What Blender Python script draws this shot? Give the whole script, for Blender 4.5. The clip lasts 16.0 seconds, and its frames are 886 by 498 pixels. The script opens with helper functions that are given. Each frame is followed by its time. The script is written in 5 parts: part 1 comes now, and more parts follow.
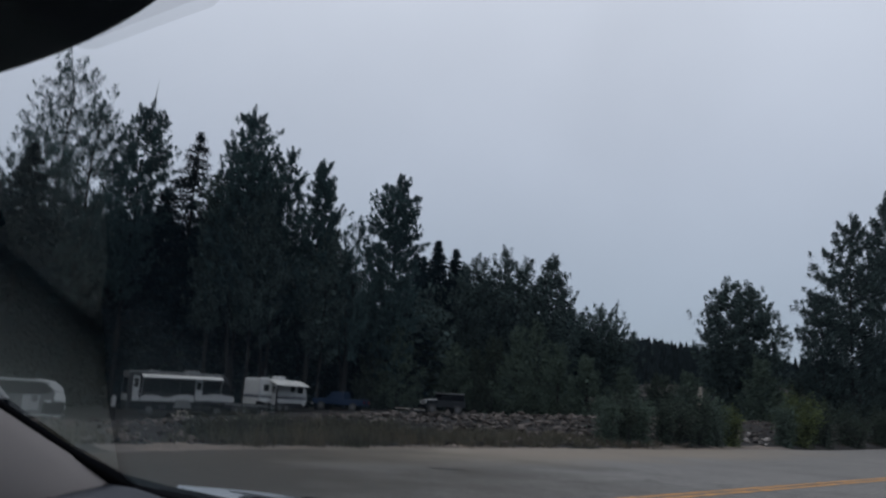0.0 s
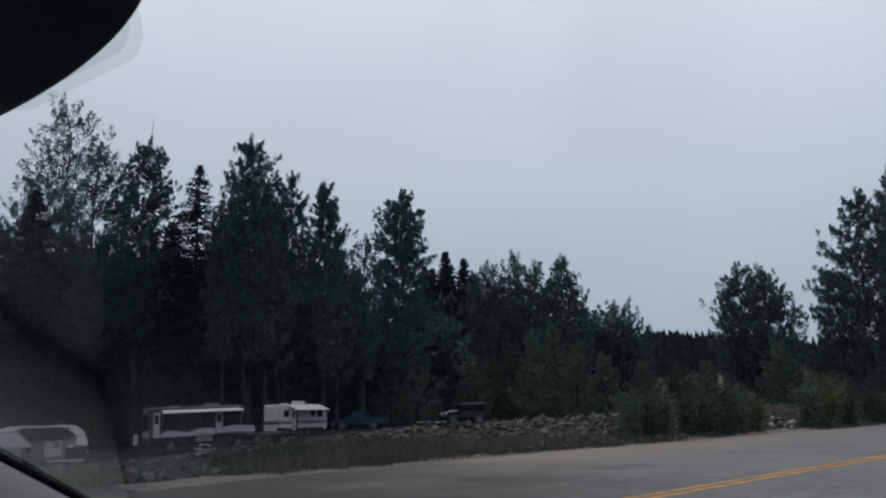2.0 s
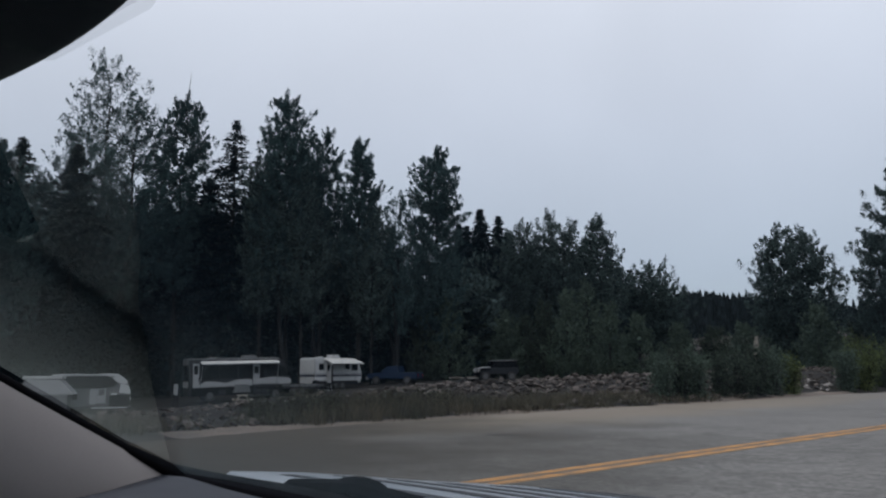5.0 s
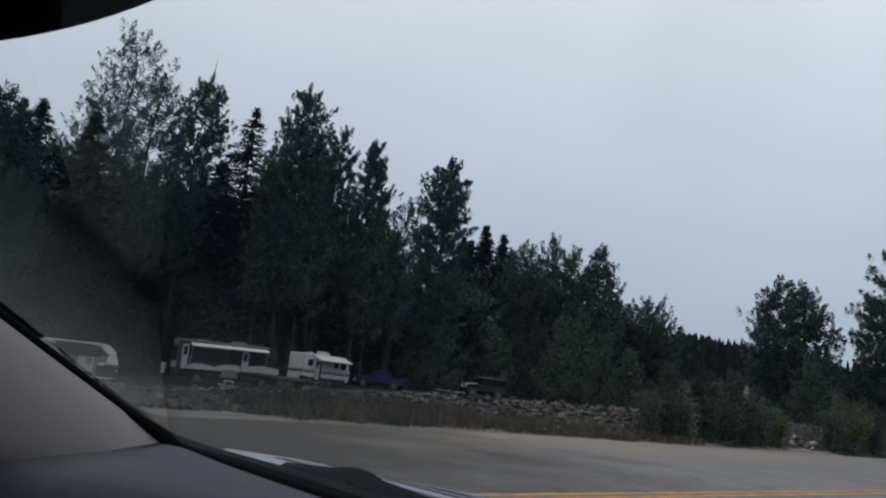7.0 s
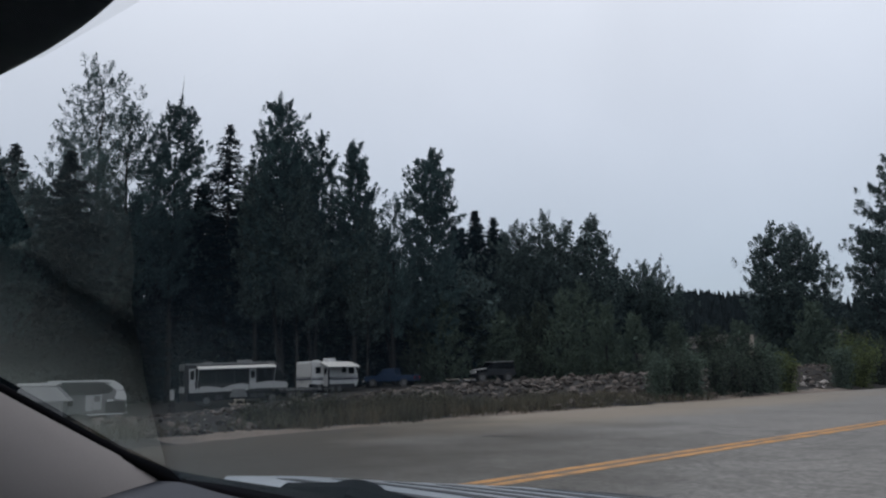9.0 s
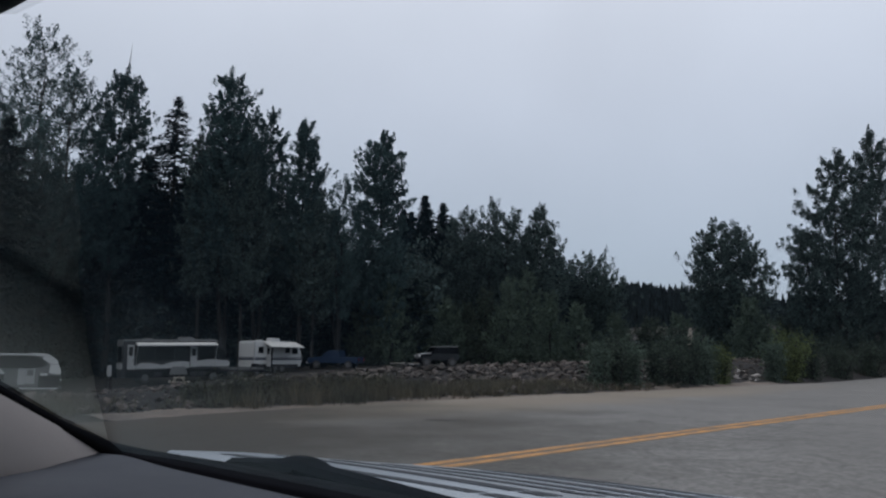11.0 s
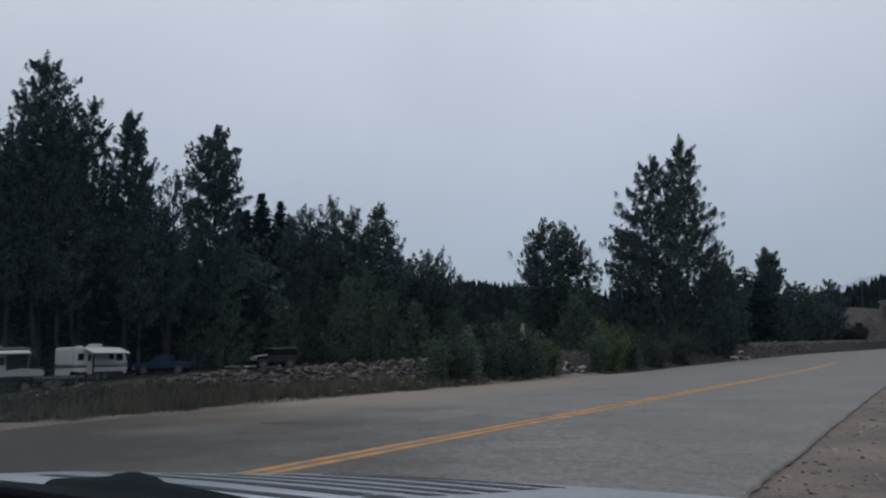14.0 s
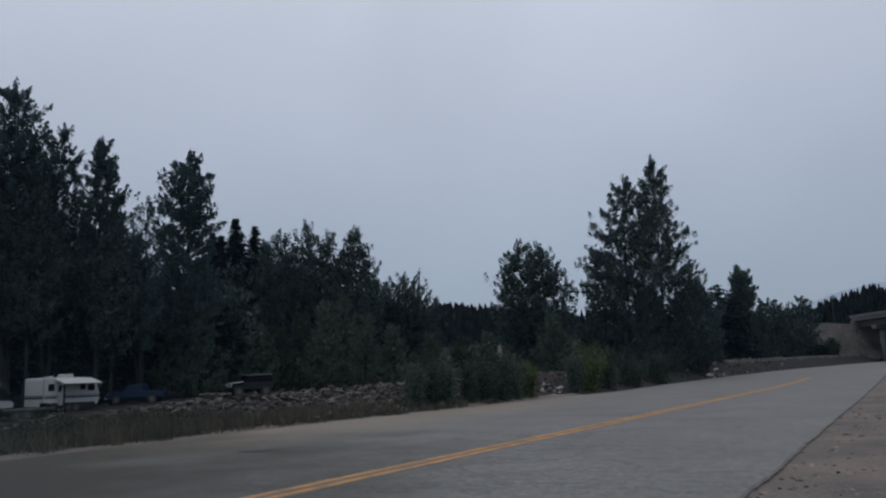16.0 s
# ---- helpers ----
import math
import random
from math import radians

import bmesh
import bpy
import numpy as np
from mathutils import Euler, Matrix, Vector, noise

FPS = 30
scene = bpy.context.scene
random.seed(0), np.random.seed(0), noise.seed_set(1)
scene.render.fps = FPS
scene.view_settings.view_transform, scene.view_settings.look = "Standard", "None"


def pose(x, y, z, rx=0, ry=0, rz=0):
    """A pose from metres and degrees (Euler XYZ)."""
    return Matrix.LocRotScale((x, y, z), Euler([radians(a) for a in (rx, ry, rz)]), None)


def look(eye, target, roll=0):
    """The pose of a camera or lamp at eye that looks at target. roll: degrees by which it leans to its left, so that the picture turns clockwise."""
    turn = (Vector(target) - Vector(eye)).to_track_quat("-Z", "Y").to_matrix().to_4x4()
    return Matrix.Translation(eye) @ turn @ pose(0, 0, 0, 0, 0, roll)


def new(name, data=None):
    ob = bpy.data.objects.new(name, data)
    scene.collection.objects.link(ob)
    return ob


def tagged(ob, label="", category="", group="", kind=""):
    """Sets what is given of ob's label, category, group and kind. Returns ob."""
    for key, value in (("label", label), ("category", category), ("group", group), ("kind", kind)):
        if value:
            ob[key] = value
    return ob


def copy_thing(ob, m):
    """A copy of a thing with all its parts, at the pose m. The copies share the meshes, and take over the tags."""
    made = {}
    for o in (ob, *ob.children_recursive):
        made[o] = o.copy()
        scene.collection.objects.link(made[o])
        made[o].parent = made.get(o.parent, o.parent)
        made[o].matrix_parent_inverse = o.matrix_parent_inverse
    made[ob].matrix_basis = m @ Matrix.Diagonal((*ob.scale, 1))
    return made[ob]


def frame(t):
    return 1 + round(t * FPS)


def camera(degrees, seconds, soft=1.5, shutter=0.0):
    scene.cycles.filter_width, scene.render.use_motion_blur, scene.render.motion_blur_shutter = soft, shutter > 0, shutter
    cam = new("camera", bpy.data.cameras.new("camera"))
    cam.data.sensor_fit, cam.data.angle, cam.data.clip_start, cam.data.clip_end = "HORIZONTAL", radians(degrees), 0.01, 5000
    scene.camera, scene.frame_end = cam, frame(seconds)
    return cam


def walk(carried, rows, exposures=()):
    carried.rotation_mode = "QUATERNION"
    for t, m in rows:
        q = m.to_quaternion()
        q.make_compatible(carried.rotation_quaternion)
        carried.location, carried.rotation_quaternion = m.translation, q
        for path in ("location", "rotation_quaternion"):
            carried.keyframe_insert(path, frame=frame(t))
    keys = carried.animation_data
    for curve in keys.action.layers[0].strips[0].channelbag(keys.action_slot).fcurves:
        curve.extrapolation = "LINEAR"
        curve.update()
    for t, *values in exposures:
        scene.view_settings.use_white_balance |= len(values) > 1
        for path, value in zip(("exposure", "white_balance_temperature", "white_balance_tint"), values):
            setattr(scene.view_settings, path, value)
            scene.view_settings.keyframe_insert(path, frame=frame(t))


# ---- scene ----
cam = camera(59.16, 16.0, soft=2.2, shutter=0.4)
PATH = [
    (0.0, pose(-0.012, -0.012, 1.300, 101.16, -3.51, 44.16)),
    (0.5, pose(-0.006, -0.005, 1.303, 103.04, 2.29, 46.89)),
    (1.0, pose(-0.004, -0.003, 1.305, 103.04, 2.15, 46.88)),
    (1.5, pose(-0.003, -0.001, 1.312, 102.39, 1.62, 46.35)),
    (2.0, pose(-0.004, 0.005, 1.309, 101.93, 1.39, 45.66)),
    (2.5, pose(-0.004, 0.014, 1.309, 98.90, 1.40, 46.15)),
    (3.0, pose(0.002, 0.018, 1.312, 98.90, 1.89, 49.05)),
    (3.5, pose(0.001, 0.018, 1.312, 98.77, 1.66, 49.12)),
    (4.0, pose(-0.001, 0.017, 1.311, 98.86, 1.80, 49.33)),
    (4.5, pose(0.000, 0.013, 1.309, 98.87, 1.48, 49.00)),
    (5.0, pose(0.000, 0.009, 1.307, 98.83, 0.29, 48.03)),
    (5.2, pose(-0.001, 0.007, 1.306, 98.20, -0.47, 48.07)),
    (7.3, pose(-0.020, -0.015, 1.290, 99.75, -7.28, 46.58)),
    (7.5, pose(-0.021, -0.016, 1.289, 99.35, -7.01, 45.72)),
    (8.0, pose(-0.016, -0.022, 1.293, 96.11, -8.44, 47.13)),
    (8.5, pose(-0.018, 0.007, 1.300, 94.02, -4.75, 47.70)),
    (9.0, pose(-0.004, 0.012, 1.306, 98.97, 1.01, 47.79)),
    (9.5, pose(0.001, 0.012, 1.306, 98.44, 0.82, 46.79)),
    (10.0, pose(0.000, 0.009, 1.304, 98.51, 0.83, 45.17)),
    (12.3, pose(-0.004, -0.004, 1.300, 97.27, -1.96, 42.76)),
    (12.5, pose(-0.005, -0.004, 1.300, 97.47, -1.76, 42.18)),
    (13.0, pose(-0.015, -0.007, 1.297, 97.10, -2.37, 38.61)),
    (13.5, pose(-0.010, -0.005, 1.302, 97.37, 0.54, 34.27)),
    (14.0, pose(-0.006, -0.003, 1.307, 97.71, 1.04, 32.09)),
    (14.5, pose(-0.002, -0.001, 1.312, 97.60, 1.00, 31.40)),
    (15.0, pose(-0.002, -0.001, 1.312, 97.70, 0.97, 31.16)),
    (15.5, pose(-0.002, -0.001, 1.312, 98.81, 1.99, 30.82)),
    (16.0, pose(-0.002, -0.001, 1.312, 99.32, 2.18, 30.47)),
]
EXPOSURES = [(0.0, 0.0, 6400, 10), (0.4, 0.14, 6420, 10), (2.0, 0.14, 6450, 10), (3.0, 0.30, 6500, 10), (5.0, 0.30, 6550, 10), (7.5, 0.16, 6500, 10), (8.0, 0.10, 6480, 10), (8.5, 0.68, 6650, 10), (9.0, 0.40, 6650, 10), (9.5, 0.3, 6550, 10), (10.0, 0.22, 6500, 10), (12.5, 0.22, 6500, 10), (13.5, 0.17, 6500, 10), (14.5, 0.07, 6450, 10), (15.0, 0.03, 6420, 10), (15.5, 0.0, 6350, 10), (16.0, -0.06, 6310, 10)]
walk(cam, PATH, EXPOSURES)

# ---- world and sun: overcast evening ----
world = bpy.data.worlds.new("overcast_sky")
scene.world = world
world.use_nodes = True
wn, wl = world.node_tree.nodes, world.node_tree.links
wn.clear()
w_out, w_bg = wn.new("ShaderNodeOutputWorld"), wn.new("ShaderNodeBackground")
w_sky = wn.new("ShaderNodeTexSky")
w_sky.sky_type, w_sky.sun_disc = "NISHITA", False
w_sky.sun_elevation, w_sky.sun_rotation = radians(38), radians(150)
w_co, w_sep, w_ramp = wn.new("ShaderNodeTexCoord"), wn.new("ShaderNodeSeparateXYZ"), wn.new("ShaderNodeValToRGB")
w_noise, w_map, w_mul, w_mix = wn.new("ShaderNodeTexNoise"), wn.new("ShaderNodeMapRange"), wn.new("ShaderNodeMix"), wn.new("ShaderNodeMix")
wl.new(w_co.outputs["Generated"], w_sep.inputs[0])
wl.new(w_sep.outputs["Z"], w_ramp.inputs[0])
# overcast cloud deck: dimmer and bluer low down, brighter overhead
for n, (p, c) in enumerate(((0.0, (0.315, 0.38, 0.46)), (0.12, (0.38, 0.445, 0.54)), (0.30, (0.515, 0.57, 0.67)), (0.55, (0.69, 0.735, 0.825)), (1.0, (0.85, 0.89, 0.97)))):
    e = w_ramp.color_ramp.elements[n] if n < 2 else w_ramp.color_ramp.elements.new(p)
    e.position, e.color = p, (*c, 1)
w_noise.inputs["Scale"].default_value, w_noise.inputs["Detail"].default_value = 2.2, 4
wl.new(w_co.outputs["Generated"], w_noise.inputs["Vector"])
w_map.inputs["From Min"].default_value, w_map.inputs["From Max"].default_value = 0.3, 0.7
w_map.inputs["To Min"].default_value, w_map.inputs["To Max"].default_value = 0.93, 1.07
wl.new(w_noise.outputs[0], w_map.inputs[0])
w_mul.data_type, w_mul.blend_type, w_mul.inputs[0].default_value = "RGBA", "MULTIPLY", 1.0
wl.new(w_ramp.outputs[0], w_mul.inputs[6])
wl.new(w_map.outputs[0], w_mul.inputs[7])
# a little of the clear sky above shines through
w_scale = wn.new("ShaderNodeMix")
w_scale.data_type, w_scale.blend_type, w_scale.inputs[0].default_value = "RGBA", "MULTIPLY", 1.0
w_scale.inputs[7].default_value = (0.1, 0.1, 0.1, 1)
wl.new(w_sky.outputs[0], w_scale.inputs[6])
w_mix.data_type, w_mix.inputs[0].default_value = "RGBA", 0.06
wl.new(w_mul.outputs[2], w_mix.inputs[6])
wl.new(w_scale.outputs[2], w_mix.inputs[7])
wl.new(w_mix.outputs[2], w_bg.inputs[0])
w_bg.inputs[1].default_value = 1.0
wl.new(w_bg.outputs[0], w_out.inputs[0])
sun_data = bpy.data.lights.new("sun", "SUN")
sun_data.energy, sun_data.angle, sun_data.color = 0.4, radians(25), (1.0, 0.97, 0.93)
sun = new("sun", sun_data)
sun.matrix_world = look((0, 0, 60), (-25, 43, 60 - 39))


# ---- materials ----
def mat(name, color, rough=0.7, metal=0.0, var=0.25, scale=3.0, fine=40.0, bump=0.0, tint=None, rand=0.0, island=False, coat=0.0, bdist=0.01, spec=0.5):
    """A surface with stains at one scale, grain at a finer one, relief from the grain."""
    m = bpy.data.materials.new(name)
    m.use_nodes = True
    n, l = m.node_tree.nodes, m.node_tree.links
    b = n["Principled BSDF"]
    co = n.new("ShaderNodeTexCoord")
    n1, n2 = n.new("ShaderNodeTexNoise"), n.new("ShaderNodeTexNoise")
    n1.inputs["Scale"].default_value, n1.inputs["Detail"].default_value = scale, 5
    n2.inputs["Scale"].default_value, n2.inputs["Detail"].default_value = fine, 3
    l.new(co.outputs["Object"], n1.inputs["Vector"])
    l.new(co.outputs["Object"], n2.inputs["Vector"])
    ramp = n.new("ShaderNodeValToRGB")
    dark = tint or tuple(c * (1 - var) for c in color)
    ramp.color_ramp.elements[0].position, ramp.color_ramp.elements[1].position = 0.32, 0.68
    ramp.color_ramp.elements[0].color, ramp.color_ramp.elements[1].color = (*dark, 1), (*color, 1)
    l.new(n1.outputs[0], ramp.inputs[0])
    grain = n.new("ShaderNodeMapRange")
    grain.inputs["To Min"].default_value, grain.inputs["To Max"].default_value = 1 - var, 1 + var
    l.new(n2.outputs[0], grain.inputs[0])
    mul = n.new("ShaderNodeMix")
    mul.data_type, mul.blend_type, mul.inputs[0].default_value = "RGBA", "MULTIPLY", 1.0
    l.new(ramp.outputs[0], mul.inputs[6])
    l.new(grain.outputs[0], mul.inputs[7])
    out = mul.outputs[2]
    if rand:
        r = n.new("ShaderNodeMapRange")
        r.inputs["To Min"].default_value, r.inputs["To Max"].default_value = 1 - rand, 1 + rand
        if island:
            l.new(n.new("ShaderNodeNewGeometry").outputs["Random Per Island"], r.inputs[0])
        else:
            l.new(n.new("ShaderNodeObjectInfo").outputs["Random"], r.inputs[0])
        mul2 = n.new("ShaderNodeMix")
        mul2.data_type, mul2.blend_type, mul2.inputs[0].default_value = "RGBA", "MULTIPLY", 1.0
        l.new(out, mul2.inputs[6])
        l.new(r.outputs[0], mul2.inputs[7])
        out = mul2.outputs[2]
    l.new(out, b.inputs["Base Color"])
    rr = n.new("ShaderNodeMapRange")
    rr.inputs["To Min"].default_value, rr.inputs["To Max"].default_value = max(0.03, rough - 0.12), min(1, rough + 0.12)
    l.new(n1.outputs[0], rr.inputs[0])
    l.new(rr.outputs[0], b.inputs["Roughness"])
    b.inputs["Metallic"].default_value, b.inputs["Coat Weight"].default_value = metal, coat
    b.inputs["Specular IOR Level"].default_value = spec
    if bump:
        bp = n.new("ShaderNodeBump")
        bp.inputs["Strength"].default_value, bp.inputs["Distance"].default_value = bump, bdist
        l.new(n2.outputs[0], bp.inputs["Height"])
        l.new(bp.outputs[0], b.inputs["Normal"])
    return m


def glass_mat(name, tint, gloss, dust_haze):
    """A thin pane: clear with a tint, mirroring more at a glancing angle."""
    m = bpy.data.materials.new(name)
    m.use_nodes = True
    n, l = m.node_tree.nodes, m.node_tree.links
    n.clear()
    out, mix, tr, gl = n.new("ShaderNodeOutputMaterial"), n.new("ShaderNodeMixShader"), n.new("ShaderNodeBsdfTransparent"), n.new("ShaderNodeBsdfGlossy")
    fr, mx = n.new("ShaderNodeFresnel"), n.new("ShaderNodeMath")
    fr.inputs["IOR"].default_value = 1.45
    mx.operation, mx.inputs[1].default_value = "MULTIPLY", gloss
    tr.inputs[0].default_value, gl.inputs["Roughness"].default_value = (*tint, 1), 0.02
    gl.inputs[0].default_value = (0.82, 1.0, 0.96, 1)
    l.new(fr.outputs[0], mx.inputs[0])
    l.new(mx.outputs[0], mix.inputs[0])
    l.new(tr.outputs[0], mix.inputs[1])
    l.new(gl.outputs[0], mix.inputs[2])
    # a film of dust, thicker in smears; blue haze is put into its colour
    co, ns, amt = n.new("ShaderNodeTexCoord"), n.new("ShaderNodeTexNoise"), n.new("ShaderNodeMapRange")
    ns.inputs["Scale"].default_value, ns.inputs["Detail"].default_value = 5.0, 5
    amt.inputs["From Min"].default_value, amt.inputs["From Max"].default_value = 0.35, 0.7
    amt.inputs["To Min"].default_value, amt.inputs["To Max"].default_value = 0.0, dust_haze
    l.new(co.outputs["Object"], ns.inputs["Vector"])
    l.new(ns.outputs[0], amt.inputs[0])
    film, over = n.new("ShaderNodeBsdfTranslucent"), n.new("ShaderNodeMixShader")
    film.inputs[0].default_value = (0.45, 0.70, 1.0, 1)
    l.new(amt.outputs[0], over.inputs[0])
    l.new(mix.outputs[0], over.inputs[1])
    l.new(film.outputs[0], over.inputs[2])
    l.new(over.outputs[0], out.inputs[0])
    return m


M_ASPHALT = mat("asphalt", (0.196, 0.187, 0.175), 0.9, 0, 0.40, 0.35, 5, 0.7, spec=0.3, tint=(0.150, 0.143, 0.134))


def soil(m, centre, reach, color):
    """Mud carried onto a surface round a spot, with a ragged outline."""
    n, l = m.node_tree.nodes, m.node_tree.links
    b = n["Principled BSDF"]
    old = b.inputs["Base Color"].links[0].from_socket
    co, dist, ns, add, ramp, mix = (n.new(k) for k in ("ShaderNodeTexCoord", "ShaderNodeVectorMath", "ShaderNodeTexNoise", "ShaderNodeMath", "ShaderNodeMapRange", "ShaderNodeMix"))
    sc = n.new("ShaderNodeVectorMath")
    sc.operation, sc.inputs[1].default_value = "MULTIPLY", (1 / reach[0], 1 / reach[1], 0)
    dist.operation, dist.inputs[1].default_value = "DISTANCE", (centre[0] / reach[0], centre[1] / reach[1], 0)
    l.new(co.outputs["Object"], sc.inputs[0])
    l.new(sc.outputs[0], dist.inputs[0])
    ns.inputs["Scale"].default_value, ns.inputs["Detail"].default_value = 0.35, 6
    l.new(co.outputs["Object"], ns.inputs["Vector"])
    l.new(dist.outputs["Value"], add.inputs[0])
    l.new(ns.outputs[0], add.inputs[1])
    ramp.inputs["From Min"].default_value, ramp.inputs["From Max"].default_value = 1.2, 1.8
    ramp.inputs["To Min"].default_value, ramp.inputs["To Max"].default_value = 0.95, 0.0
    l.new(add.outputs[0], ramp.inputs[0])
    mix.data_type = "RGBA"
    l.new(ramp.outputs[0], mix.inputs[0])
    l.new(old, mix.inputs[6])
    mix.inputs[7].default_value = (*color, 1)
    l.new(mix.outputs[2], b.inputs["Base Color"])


def crackle(m, size, width, color, amount):
    """A net of fine cracks and pale aggregate grains in a surface."""
    n, l = m.node_tree.nodes, m.node_tree.links
    b = n["Principled BSDF"]
    old = b.inputs["Base Color"].links[0].from_socket
    co, ns, warp, vo, ramp, mix = (n.new(k) for k in ("ShaderNodeTexCoord", "ShaderNodeTexNoise", "ShaderNodeMix", "ShaderNodeTexVoronoi", "ShaderNodeMapRange", "ShaderNodeMix"))
    ns.inputs["Scale"].default_value, ns.inputs["Detail"].default_value = 1.4 / size, 6
    l.new(co.outputs["Object"], ns.inputs["Vector"])
    warp.data_type, warp.blend_type, warp.inputs[0].default_value = "RGBA", "LINEAR_LIGHT", 0.8 * size
    l.new(co.outputs["Object"], warp.inputs[6])
    l.new(ns.outputs["Color"], warp.inputs[7])
    vo.feature, vo.inputs["Scale"].default_value = "DISTANCE_TO_EDGE", 1 / size
    l.new(warp.outputs[2], vo.inputs["Vector"])
    ramp.inputs["From Min"].default_value, ramp.inputs["From Max"].default_value = width * 0.4, width
    ramp.inputs["To Min"].default_value, ramp.inputs["To Max"].default_value = amount, 0.0
    l.new(vo.outputs["Distance"], ramp.inputs[0])
    big, cut = n.new("ShaderNodeTexNoise"), n.new("ShaderNodeMapRange")
    big.inputs["Scale"].default_value = 0.23
    l.new(co.outputs["Object"], big.inputs["Vector"])
    cut.inputs["From Min"].default_value, cut.inputs["From Max"].default_value = 0.4, 0.6
    l.new(big.outputs[0], cut.inputs[0])
    both = n.new("ShaderNodeMath")
    both.operation = "MULTIPLY"
    l.new(ramp.outputs[0], both.inputs[0])
    l.new(cut.outputs[0], both.inputs[1])
    mix.data_type = "RGBA"
    l.new(both.outputs[0], mix.inputs[0])
    l.new(old, mix.inputs[6])
    mix.inputs[7].default_value = (*color, 1)
    grit, lift, mul = n.new("ShaderNodeTexNoise"), n.new("ShaderNodeMapRange"), n.new("ShaderNodeMix")
    grit.inputs["Scale"].default_value, grit.inputs["Detail"].default_value = 17, 5
    l.new(co.outputs["Object"], grit.inputs["Vector"])
    lift.inputs["From Min"].default_value, lift.inputs["From Max"].default_value = 0.3, 0.7
    lift.inputs["To Min"].default_value, lift.inputs["To Max"].default_value = 0.66, 1.34
    l.new(grit.outputs[0], lift.inputs[0])
    mul.data_type, mul.blend_type, mul.inputs[0].default_value = "RGBA", "MULTIPLY", 1.0
    l.new(mix.outputs[2], mul.inputs[6])
    l.new(lift.outputs[0], mul.inputs[7])
    l.new(mul.outputs[2], b.inputs["Base Color"])


crackle(M_ASPHALT, 2.3, 0.022, (0.07, 0.067, 0.064), 0.4)
soil(M_ASPHALT, (-16.6, 18.0), (4.4, 24.0), (0.222, 0.188, 0.148))
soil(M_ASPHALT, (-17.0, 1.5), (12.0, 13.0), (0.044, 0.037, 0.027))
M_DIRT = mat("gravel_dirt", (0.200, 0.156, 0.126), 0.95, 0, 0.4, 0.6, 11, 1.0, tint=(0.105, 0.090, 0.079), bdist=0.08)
M_BANK = mat("bank_dirt", (0.040, 0.038, 0.036), 0.95, 0, 0.45, 0.5, 9, 0.9, spec=0.08, tint=(0.024, 0.023, 0.023), bdist=0.05)
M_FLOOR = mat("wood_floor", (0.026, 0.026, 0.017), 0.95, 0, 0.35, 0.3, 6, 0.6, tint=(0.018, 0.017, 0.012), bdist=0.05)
M_YELLOW = mat("yellow_paint", (0.60, 0.285, 0.075), 0.75, 0, 0.35, 2.2, 14, 0.3, tint=(0.24, 0.145, 0.07))
M_OLD = mat("old_paint", (0.19, 0.135, 0.085), 0.8, 0, 0.35, 2.0, 25, 0.3, tint=(0.12, 0.105, 0.09))
M_TAR = mat("tar", (0.028, 0.027, 0.026), 0.8, 0, 0.3, 3, 30, 0.3)
M_SEAM = mat("crumbled_edge", (0.150, 0.134, 0.117), 0.95, 0, 0.4, 3, 20, 0.8, tint=(0.075, 0.068, 0.061))
M_ROCK = mat("rock", (0.152, 0.136, 0.126), 0.9, 0, 0.3, 2.5, 18, 0.7, rand=0.75, bdist=0.03, spec=0.15)
M_ROCK_P = mat("pale_rock", (0.31, 0.29, 0.275), 0.9, 0, 0.3, 2.5, 18, 0.7, rand=0.75, bdist=0.03, spec=0.15)
M_ROCKS = mat("small_rock", (0.093, 0.081, 0.074), 0.9, 0, 0.3, 2.5, 18, 0.7, rand=0.85, island=True, bdist=0.03, spec=0.15)
M_GRIT = mat("grit", (0.21, 0.172, 0.145), 0.95, 0, 0.3, 4, 30, 0.5, rand=0.95, island=True, spec=0.15)
M_GRASS = mat("dry_grass", (0.090, 0.075, 0.050), 0.9, 0, 0.3, 0.4, 6, tint=(0.034, 0.037, 0.025), rand=0.5, island=True)
M_LEAF = mat("poplar_leaf", (0.063, 0.091, 0.086), 0.8, 0, 0.25, 0.25, 3, tint=(0.035, 0.055, 0.056), rand=0.7, island=True, spec=0.2)
M_LEAF_C = mat("cottonwood_leaf", (0.056, 0.096, 0.098), 0.75, 0, 0.25, 0.25, 3, tint=(0.028, 0.051, 0.056), rand=0.35, island=True, spec=0.15)
M_LEAF_L = mat("willow_leaf", (0.084, 0.116, 0.088), 0.8, 0, 0.3, 0.4, 3, tint=(0.056, 0.080, 0.066), rand=0.4, island=True, spec=0.12)
M_WILLOW = mat("yellow_green_leaf", (0.105, 0.130, 0.050), 0.8, 0, 0.3, 0.4, 3, tint=(0.060, 0.080, 0.038), rand=0.5, island=True, spec=0.12)
M_WEED = mat("weed_leaf", (0.046, 0.050, 0.032), 0.85, 0, 0.3, 0.4, 3, tint=(0.026, 0.030, 0.020), rand=0.5, island=True, spec=0.1)
M_BUSH = mat("bush_leaf", (0.054, 0.072, 0.056), 0.8, 0, 0.25, 0.3, 3, tint=(0.034, 0.046, 0.037), rand=0.5, island=True, spec=0.12)
# needles below their own tone: deep shade of the wood is put in
M_NEEDLE_SHADED = mat("shaded_spruce_needle", (0.008, 0.020, 0.026), 0.8, 0, 0.3, 0.3, 3, tint=(0.004, 0.011, 0.015), rand=0.5, island=True, spec=0.1)
